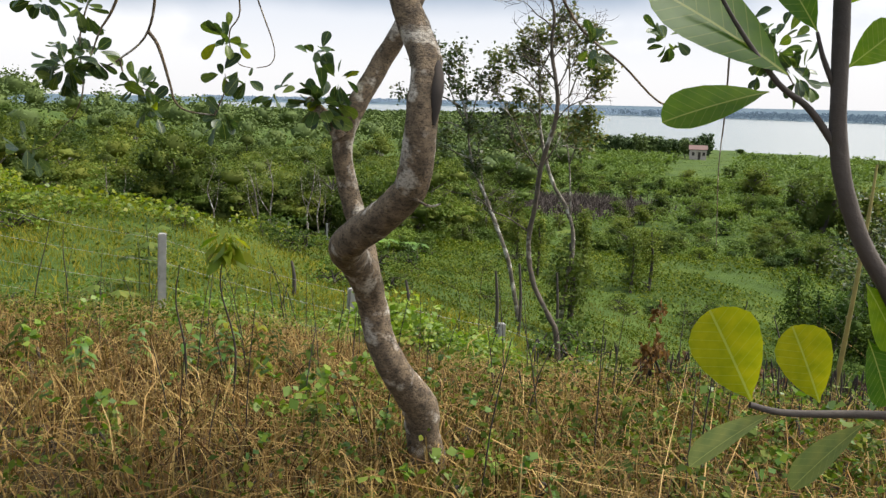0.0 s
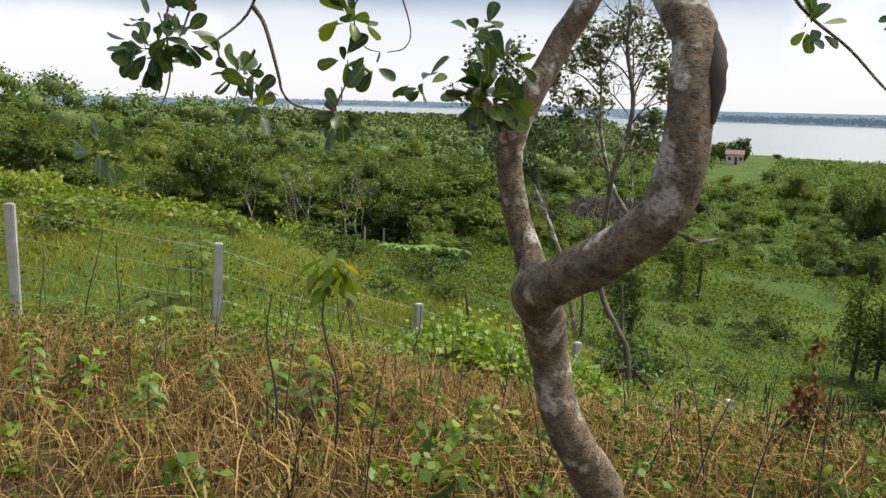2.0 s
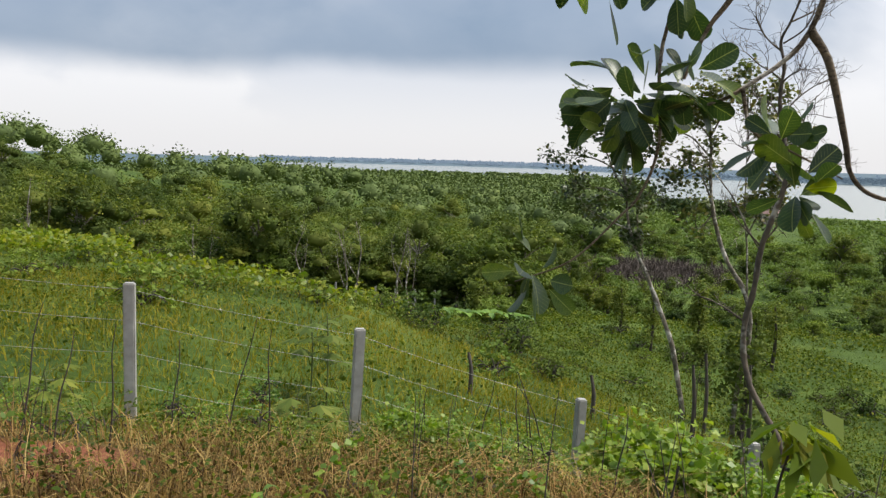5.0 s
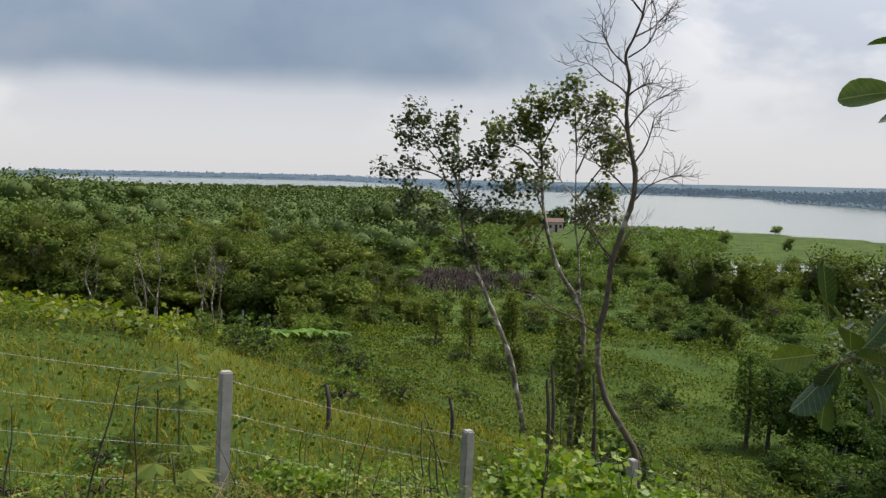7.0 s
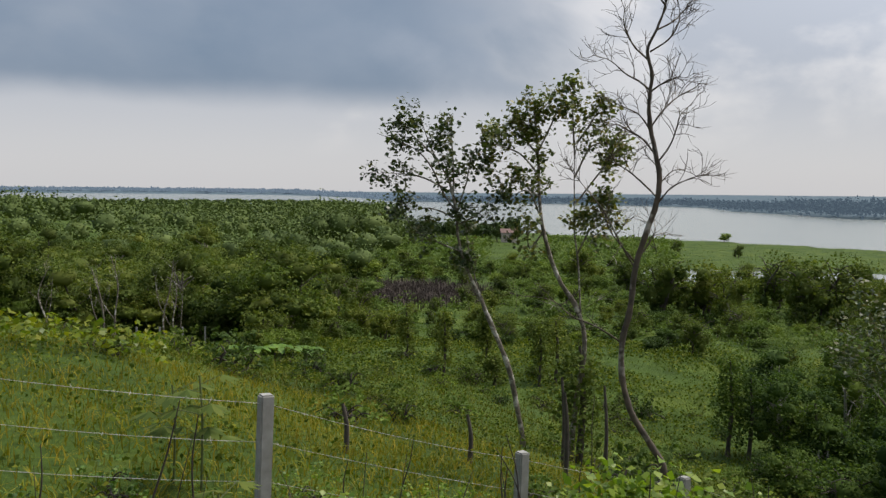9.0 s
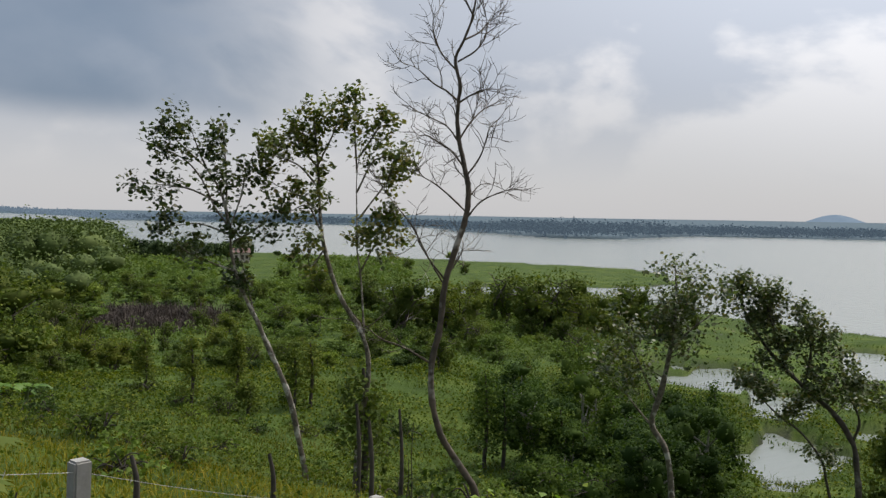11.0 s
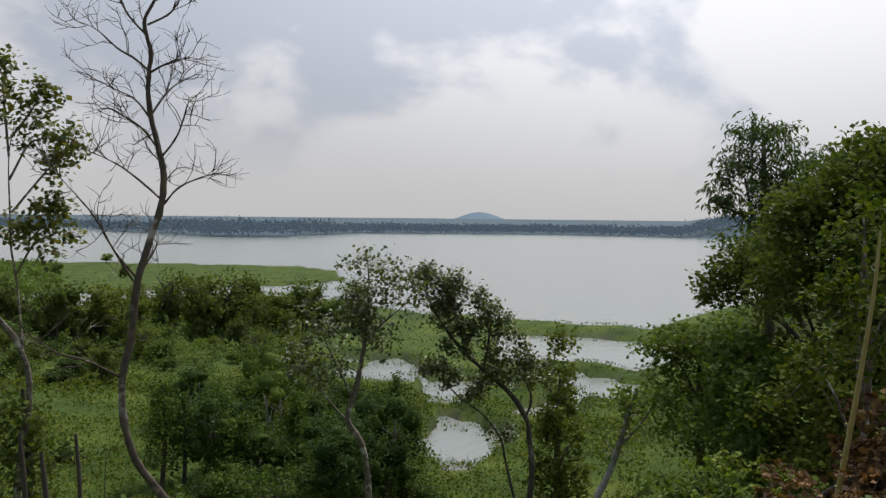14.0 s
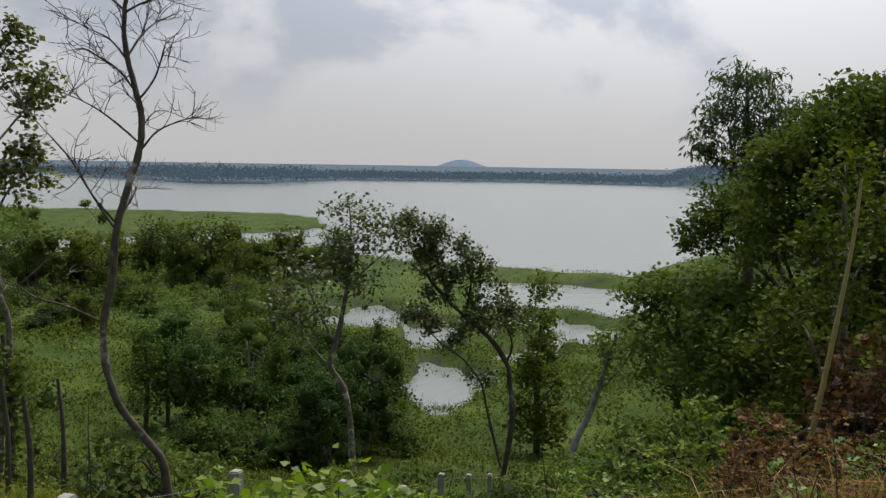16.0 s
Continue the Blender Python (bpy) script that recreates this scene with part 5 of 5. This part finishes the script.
# broad-leaved weeds, papaya-like shoots and leafy clumps
def palmate_weed(x, y, tall, seed, label="young plant with large fingered leaves", rays=7, reach=.19, leaf=None):
    rng = np.random.default_rng(seed)
    ob = tree_thing("fingered_plant", label, "plant", "fingered plants by the fence")
    ob.matrix_basis = Matrix.Translation((x, y, ground_z(x, y)))
    wood, P, D = [tube([(0, 0, -.05), (.02, 0, tall * .6), (0, 0, tall)], [.012, .008], 6, 4)], [], []
    V, F = [], []
    for q in range(9):
        a = q * 2.4 + rng.normal() * .3
        s = np.array([0, 0, tall * (.45 + .06 * q)])
        e = s + np.array([math.cos(a), math.sin(a), .35]) * reach
        wood.append(tube([s, e], [.004, .003], 4, 2))
        for t in np.linspace(-1.7, 1.7, rays):
            d = np.array([math.cos(a + t), math.sin(a + t), -.35])
            w = np.cross(d, [0, 0, 1]) * .16
            ln = reach * (1.15 - .25 * abs(t))
            o = len(V)
            V += [e, e + d * ln * .55 + w * ln, e + d * ln, e + d * ln * .55 - w * ln]
            F.append((o, o + 1, o + 2, o + 3))
    part("stem", mesh_of("stem", *joined(wood), WEED_STEM, True), ob)
    part("leaves", mesh_of("leaves", V, F, leaf or FOREST_LEAF), ob)


WEED_STEM = plain_material("weed_stem", (.06, .08, .02), (.10, .12, .03), 9, .7)
for q, (x, y, tall) in enumerate(((-3.95, 9.5, .55), (-4.15, 11.3, 1.1), (-4.4, 11.6, .9), (-6.4, 9.4, .5))):
    palmate_weed(x, y, tall, 620 + q)
weed_kinds = [woodland_tree("leafy_weed", 640 + s, tall, wide, leaf, DARK_STALK, .06, 110, label, "weed", "weeds along the fence", 6, .1, 3)
              for s, (tall, wide, leaf, label) in enumerate(((.7, 1.0, WEED_LEAF, "leafy green weed clump near the fence"), (.9, .9, BRIGHT_LEAF, "bright yellow-green weed clump in the grass"), (.55, 1.1, BUSH_LEAF, "low spreading green weed")))]
spots = [(-.57, 9.7), (-.3, 9.4), (-.9, 9.9), (.3, 9.6), (.7, 10.1), (1.3, 10.3), (-1.6, 10.2), (-2.4, 9.9), (-2.9, 10.0), (-4.2, 9.9), (-5.0, 9.9), (-3.3, 9.3), (2.2, 10.9), (-1.9, 9.2)]


def on_bank(g):
    x = g.uniform(-9, 5)
    b = g.uniform(-4.2, 1.2)
    y = 10.4 + (x + 3.6) * .326 + b
    return None if float(dryness(x, y)) > .5 else (x, y)


scatter(weed_kinds, spots + spaced(rng, on_bank, 85, .6), rng, (.3, .75))
bright_shrub = woodland_tree("bright_shrub", 648, .95, 1.3, BRIGHT_LEAF, DARK_STALK, .075, 300, "bright yellow-green leafy shrub beside the fence", "shrub", "shrubs beside the fence", 8, .1, 3, core=.4, full=True)
for n, (x, y, q, size) in enumerate(((-0.67, 9.79, 0, 1.19), (-0.40, 9.47, 1, 1.06), (0.02, 9.63, 1, 1.10), (0.38, 9.67, 0, 1.01), (-0.87, 10.20, 1, 0.97), (0.68, 9.72, 1, 0.88), (-2.96, 9.80, 0, 0.79), (-2.64, 10.07, 1, 0.75), (-2.30, 10.32, 1, 0.70), (0.34, 10.19, 0, 1.06))):
    if n:
        another(bright_shrub, x, y, x * 5, size * (.72 if q else .85))
    else:
        stand(bright_shrub, x, y, 0, size)


def banana_plant(x, y, tall, seed):
    """A soft stem and broad arching leaves, each folded on its rib."""
    g = np.random.default_rng(seed)
    ob = tree_thing("banana_plant", "small banana plant with broad arching pale green leaves", "plant", "banana plants before the wood")
    ob.matrix_basis = Matrix.Translation((x, y, ground_z(x, y)))
    part("stem", mesh_of("stem", *tube([(0, 0, -.1), (.02, 0, tall * .5)], [.09, .06], 8, 3), WEED_STEM, True), ob)
    for q in range(7):
        a, reach = q * 2.4 + g.normal() * .2, tall * g.uniform(.55, .8)
        V, F = [], []
        for k in range(7):
            t = k / 6
            c = np.array([math.cos(a) * reach * t, math.sin(a) * reach * t, tall * (.48 + .75 * t - .7 * t * t)])
            w = np.array([-math.sin(a), math.cos(a), 0]) * .2 * math.sin(math.pi * min(.98, .06 + t * .92)) ** .6
            V += [c - w + [0, 0, .05], c, c + w + [0, 0, .05]]
            if k:
                o = 3 * k
                F += [(o - 3, o, o + 1, o - 2), (o - 2, o + 1, o + 2, o - 1)]
        part("leaf", mesh_of("leaf", V, F, WEED_LEAF, True), ob)


for q, (x, y) in enumerate(((-3.44, 34.05), (-2.49, 34.55), (-4.20, 35.03), (-1.48, 35.51))):
    banana_plant(x, y, .85 + .2 * (q % 2), 680 + q)


def in_straw(g):
    x, y = g.uniform(-8, 3.5), g.uniform(2.6, 7.5)
    return (x, y) if float(dryness(x, y)) > .4 and math.hypot(x + 4.2, y - 6.3) > 1.3 and not (-3 < x < -.2 and y < 3.2 + abs(x) * .4) else None


straw_weeds = [woodland_tree("straw_weed", 660 + q, tall, wide, leaf, DARK_STALK, size, 26, label, "weed", "weeds in the straw", 5, .1, 2)
               for q, (tall, wide, leaf, size, label) in enumerate(((.5, .5, WEED_LEAF, .06, "small leafy weed sprouting through dry straw"), (.6, .4, BRIGHT_LEAF, .075, "yellow-green seedling with broad leaves in the straw"), (.42, .6, FOREST_LEAF, .055, "dark green weed clump in trampled straw")))]
scatter(straw_weeds, spaced(rng, in_straw, 110, .36), rng, (.4, .95))


def drooping_plant(x, y, tall, seed):
    """An upright stem with long hanging leaves up to its tip."""
    g = np.random.default_rng(seed)
    ob = tree_thing("leafy_plant", "upright green plant with long drooping leaves in the straw", "plant", "leafy plants in the straw")
    ob.matrix_basis = Matrix.Translation((x, y, ground_z(x, y)))
    bow = g.normal(size=2) * .06
    part("stem", mesh_of("stem", *tube([(0, 0, -.05), (bow[0], bow[1], tall * .6), (0, 0, tall)], [.006, .004, .002], 6, 4), WEED_STEM, True), ob)
    V, F = [], []
    for q in range(int(16 + tall * 16)):
        t = .25 + .75 * (q / (15 + tall * 16))
        a, reach = q * 2.4 + g.normal() * .3, g.uniform(.07, .15) * (1.15 - .4 * t)
        out, wide = np.array([math.cos(a), math.sin(a), 0]), np.array([-math.sin(a), math.cos(a), 0]) * reach * .2
        base = np.array([bow[0] * (1 - abs(t - .6)), bow[1] * (1 - abs(t - .6)), tall * t])
        for k, (d, up_, w) in enumerate(((0, 0, .15), (.4, .14, 1), (.8, -.02, .85), (1.05, -.35, .08))):
            c = base + out * reach * d + np.array([0, 0, reach * up_])
            V += [c - wide * w, c + wide * w]
            if k:
                o = len(V)
                F.append((o - 4, o - 3, o - 1, o - 2))
    part("leaves", mesh_of("leaves", V, F, HERB_LEAF if seed % 3 else WEED_LEAF), ob)


for q, (x, y, tall) in enumerate(((-1.44, 5.49, 0.55), (-1.30, 5.70, 0.50), (-1.75, 5.60, 0.45), (-3.19, 5.56, 0.60), (-3.05, 5.90, 0.50), (-2.70, 6.03, 0.45), (-2.22, 6.02, 0.40), (-1.57, 5.58, 0.50), (-1.31, 5.50, 0.50), (-2.42, 5.32, 0.40), (1.00, 4.59, 0.35), (-0.65, 4.05, 0.35), (-1.72, 5.53, 0.50), (-0.92, 5.70, 0.40))):
    drooping_plant(x, y, tall, 720 + q)


def in_field(g):
    az, r = g.uniform(-40, 40), math.sqrt(g.uniform(8 ** 2, 36 ** 2))
    x, y = pol(az, r)
    return (x, y) if float(dryness(x, y)) < .2 else None


field_weeds = [woodland_tree("field_shrub", 670 + q, tall, wide, leaf, DARK_STALK, .085, 90, label, "shrub", "low shrubs in the field", 8, .1, 3)
               for q, (tall, wide, leaf, label) in enumerate(((.75, 1.1, FOREST_LEAF, "low green shrub in the grassy field"), (.6, 1.3, BUSH_LEAF, "spreading light green creeper clump in the field"), (.9, .9, DARK_LEAF, "small dark shrub in the grassy field")))]
scatter(field_weeds, spaced(rng, in_field, 120, 1.0), rng, (.5, 1.15))
withered = woodland_tree("withered_plant", 690, 1.15, .55, BROWN_LEAF, DARK_STALK, .085, 60, "withered brown plant with hanging dead leaves", "plant", "withered plants", 7, .1, 2)
stand(withered, 1.62, 6.2, 0, .42, 2.0)
for x, y, s in ((4.3, 7.35, 1.0), (4.7, 7.0, 1.2), (5.1, 7.4, 1.2), (4.9, 6.7, 1.2), (5.5, 7.2, 1.3), (-4.75, 6.75, .35), (4.4, 6.8, .9), (1.9, 6.55, .5), (2.6, 6.6, .5), (3.2, 6.9, .5), (3.7, 6.6, .6), (2.2, 7.2, .4), (3.0, 7.6, .6), (3.6, 7.9, .7), (4.2, 8.1, .8), (2.6, 7.9, .5), (5.0, 8.3, .8), (3.4, 7.3, .6), (1.9, 7.6, .4)):
    another(withered, x, y, x * 3, s)


# ---- grasses: too many to count ----
def blades(name, P, tall, wide, lean, rng, material, label, category, bend=.5):
    n = len(P)
    h = tall * rng.uniform(.45, 1.25, n)
    a = rng.uniform(0, 2 * math.pi, n)
    d = np.stack([np.cos(a), np.sin(a), np.zeros(n)], -1)
    t = rng.uniform(0, 2 * math.pi, n)
    w = np.stack([np.cos(t), np.sin(t), np.zeros(n)], -1) * (wide * rng.uniform(.6, 1.4, n))[:, None]
    s = np.abs(rng.normal(size=n)) * lean
    mid = P + d * (h * s * .4)[:, None] + np.stack([0 * h, 0 * h, h * .55], -1)
    tip = P + d * (h * s * (1 + bend))[:, None] + np.stack([0 * h, 0 * h, h * np.clip(1 - s * bend * .5, .15, 1)], -1)
    V = np.stack([P - w, P + w, mid - w * .8, mid + w * .8, tip - w * .12, tip + w * .12], 1).reshape(-1, 3)
    o = np.arange(n)[:, None] * 6
    F = np.concatenate([o + [0, 1, 3, 2], o + [2, 3, 5, 4]], 1).reshape(-1, 4)
    ob = new(name, mesh_of(name, V, F, material))
    return tagged(ob, label, category, kind="stuff")


def on_ground(x, y, sink=.02):
    return np.stack([x, y, height(x, y) - sink], -1)


rng = np.random.default_rng(91)
PALE_STRAW = leaf_material("pale_straw", [(.16, .085, .028), (.30, .18, .065), (.42, .30, .13)], .15, .7)
x, y = rng.uniform(-9, 6, 125000), rng.uniform(1.2, 10.2, 125000)
keep = (dryness(x, y) > rng.uniform(.25, .9, len(x))) & (np.hypot((x + 5.7) / 1.1, (y - 7.7) / .75) > 1) & (wave(x, y, .9, 7) > rng.uniform(-1.4, .6, len(x))) & ~((x > 1.8) & (y > 6.5))
x, y = x[keep], y[keep]
blades("dry_grass", on_ground(x, y), .30, .005, .75, rng, DRY_BLADE, "trampled brown dry grass and straw on the crest", "dry grass")
x, y = rng.uniform(-10, 8, 110000), rng.uniform(1.5, 10, 110000)
keep = (dryness(x, y) > .3) & (wave(x, y, 1.4, 9) > rng.uniform(-.5, .5, len(x))) & (np.hypot((x + 5.7) / 1.1, (y - 7.7) / .75) > 1)
x, y = x[keep], y[keep]
z = height(x, y) + rng.uniform(.02, .5, len(x)) ** 1.5
tagged(new("ground_herbs", mesh_of("ground_herbs", *leaves_at(np.stack([x, y, z], -1), .042, rng, .2, .3), HERB_LEAF)), "small green herbs growing through the straw", "herbs", kind="stuff")
# long pale stems lying over the straw, and dark upright stalks
x, y = rng.uniform(-10, 6, 8000), rng.uniform(1.6, 10.5, 8000)
keep = (dryness(x, y) > .3) & ~((x > 1.8) & (y > 6.5))
blades("straw_stems", on_ground(x[keep], y[keep]), .42, .0034, 1.3, rng, PALE_STRAW, "long pale straw stems lying over the crest", "straw", .9)
x, y = rng.uniform(-10, 5, 330), rng.uniform(3.2, 11.5, 330)
keep = (dryness(x, y) > .12) & ~((np.abs(x + 1.6) < 1.6) & (y < 3.8)) & (np.hypot(x + 4.2, y - 6.3) > 1.6)
pieces = []
for px, py in zip(x[keep], y[keep]):
    g, t, l_ = ground_z(px, py), rng.uniform(.35, .95), rng.normal(size=2) * .12
    pieces.append(tube([(px, py, g - .02), (px + l_[0] * .4, py + l_[1] * .4, g + t * .55), (px + l_[0], py + l_[1], g + t)], [.0045, .0035, .0018], 4, 2))
tagged(new("weed_stalks", mesh_of("weed_stalks", *joined(pieces), DARK_STALK)), "thin dark upright weed stalks among the straw", "weed stalks", kind="stuff")
x, y = rng.uniform(.6, 5.5, 480), rng.uniform(4.6, 6.4, 480)
keep = wave(x, y, .7, 2) > -.1
x, y = x[keep], y[keep]
pieces = []
for px, py in zip(x, y):
    g, t = ground_z(px, py), rng.uniform(.2, .46)
    l_ = rng.normal(size=2) * .05
    pieces.append(tube([(px, py, g - .02), (px + l_[0], py + l_[1], g + t)], [.003, .002], 4, 1))
    pieces.append(tube([(px + l_[0], py + l_[1], g + t), (px + l_[0] * 1.1, py + l_[1] * 1.1, g + t + .04), (px + l_[0] * 1.2, py + l_[1] * 1.2, g + t + .09)], [.003, .0075, .002], 5, 2))
tagged(new("seed_stalks", mesh_of("seed_stalks", *joined(pieces), DARK_STALK)), "dark dried seed heads on thin stalks", "seed stalks", kind="stuff")
# the green field: thick near the fence, coarser further down
for inner, outer, count, tall, wide, blade in ((0, 13, 60000, .17, .007, GRASS_LEAF), (13, 30, 60000, .18, .0125, GRASS_LEAF), (30, 62, 70000, .15, .022, MEADOW_LEAF)):
    az, r = rng.uniform(-62, 82, count), np.sqrt(rng.uniform(inner ** 2, outer ** 2, count))
    x, y = CX + r * np.sin(np.radians(az)), CY + r * np.cos(np.radians(az))
    keep = (dryness(x, y) < rng.uniform(.1, .6, count)) & (wet(x, y) < .1) & (wave(x, y, 1.5, 3) > rng.uniform(-1.3, .5, count))
    keep &= (r < np.interp(az, *EDGE) + 3) | (az > 9)
    blades("field_grass", on_ground(x[keep], y[keep]), tall, wide, .8, rng, blade, "lush green grass and low weeds in the field", "grass")
az, r = rng.uniform(-45, 75, 210000), np.sqrt(rng.uniform(3.5 ** 2, 50 ** 2, 210000))
x, y = CX + r * np.sin(np.radians(az)), CY + r * np.cos(np.radians(az))
keep = (dryness(x, y) < .4) & (wet(x, y) < .1) & (wave(x, y, 2.2, 6) + wave(x, y, .9, 1) * .6 > rng.uniform(-.9, .5, len(x))) & ((r < np.interp(az, *EDGE)) | (az > 9))
x, y, r = x[keep], y[keep], r[keep]
P = np.stack([x, y, height(x, y) + rng.uniform(.03, .2, len(x)) + np.clip(wave(x, y, 1.1, 5), 0, 1) * rng.uniform(0, .45, len(x))], -1)
tagged(new("field_herbs", mesh_of("field_herbs", *leaves_at(P, np.clip(r * .0036, .06, .15), rng, .1, .4), HERB_LEAF)), "broad-leaved herbs and creepers over the field", "herbs", kind="stuff")
x, y = rng.uniform(-14, -5, 16000), rng.uniform(17, 31, 16000)
keep = wave(x, y, 2.4, 8) > .2
P = np.stack([x[keep], y[keep], height(x[keep], y[keep]) + rng.uniform(.1, .5, keep.sum())], -1)
tagged(new("yellow_flowered_herbs", mesh_of("yellow_flowered_herbs", *leaves_at(P, .12, rng, 0, .4), LIME_LEAF)), "drift of bright yellow-green herbs in the field", "herbs", kind="stuff")
# reeds and floating grass along the water
az, r = rng.uniform(8, 90, 90000), rng.uniform(34, 215, 90000)
x, y = CX + r * np.sin(np.radians(az)), CY + r * np.cos(np.radians(az))
w = wet(x, y)
keep = (w < .9) & ((r > 60) | (az > 30)) & (wave(x, y, 2.1, 1) > rng.uniform(-1.1, .6, len(x))) & ~((r < 40) & (az < 45))
keep |= (w < .999) & (w > .05) & (rng.random(len(x)) < .7)
P = np.stack([x[keep], y[keep], np.maximum(height(x[keep], y[keep]) - .05, LAKE - .05)], -1)
blades("marsh_grass", P, .2, .045, .9, rng, MEADOW_LEAF, "marsh grass and water weeds along the shore", "marsh grass")
az, r = rng.uniform(40, 78, 40000), rng.uniform(35, 62, 40000)
x, y = CX + r * np.sin(np.radians(az)), CY + r * np.cos(np.radians(az))
keep = (wet(x, y) > .5) & (wave(x, y, 1.2, 4) > rng.uniform(-.2, .9, len(x)))
blades("water_reeds", np.stack([x[keep], y[keep], np.full(keep.sum(), LAKE - .1)], -1), .38, .014, .35, rng, MARSH_BLADE, "sparse green reeds standing in shallow water", "reeds")
az, r = rng.normal(11.5, 3.0, 9000), rng.normal(84, 4.2, 9000)
x, y = CX + r * np.sin(np.radians(az)), CY + r * np.cos(np.radians(az))
blades("cleared_brush", on_ground(x, y), .9, .05, .5, rng, leaf_material("burnt_brush", [(.05, .037, .033), (.10, .078, .07), (.17, .135, .12)], .05, .9), "purple-brown dead brush on a cleared patch", "brush")

# ---- the small house by the lake ----
house = tree_thing("house", "small brick-red house with a tin roof among trees", "house")
hx, hy = pol(18.6, 180)
house.matrix_basis = Matrix.Translation((hx, hy, ground_z(hx, hy))) @ Matrix.Rotation(radians(-15), 4, "Z") @ Matrix.Diagonal((.62, .62, .8, 1))


def slab(name, parent, cx, cy, cz, sx, sy, sz, material):
    bm = bmesh.new()
    bmesh.ops.create_cube(bm, size=1)
    for v in bm.verts:
        v.co = Vector((cx + v.co.x * sx, cy + v.co.y * sy, cz + v.co.z * sz))
    bmesh.ops.bevel(bm, geom=list(bm.edges), offset=.03, segments=1, affect="EDGES")
    me = bpy.data.meshes.new(name)
    bm.to_mesh(me)
    bm.free()
    me.materials.append(material)
    return part(name, me, parent)


slab("wall", house, 0, 0, 1.3, 5.5, 3.6, 2.8, WALL_PALE)
for s in (-1, 1):
    roof = slab("roof", house, 0, 0, 0, 6.2, 2.4, .12, BRICK_RED)
    roof.matrix_basis = pose(0, s * 1.02, 3.15, -s * 28, 0, 0)
slab("door", house, .4, -1.83, 1.0, .9, .08, 2.0, DARK_STALK)
for q in (-1.6, 1.9):
    slab("window", house, q, -1.83, 1.5, .9, .08, .9, DARK_STALK)
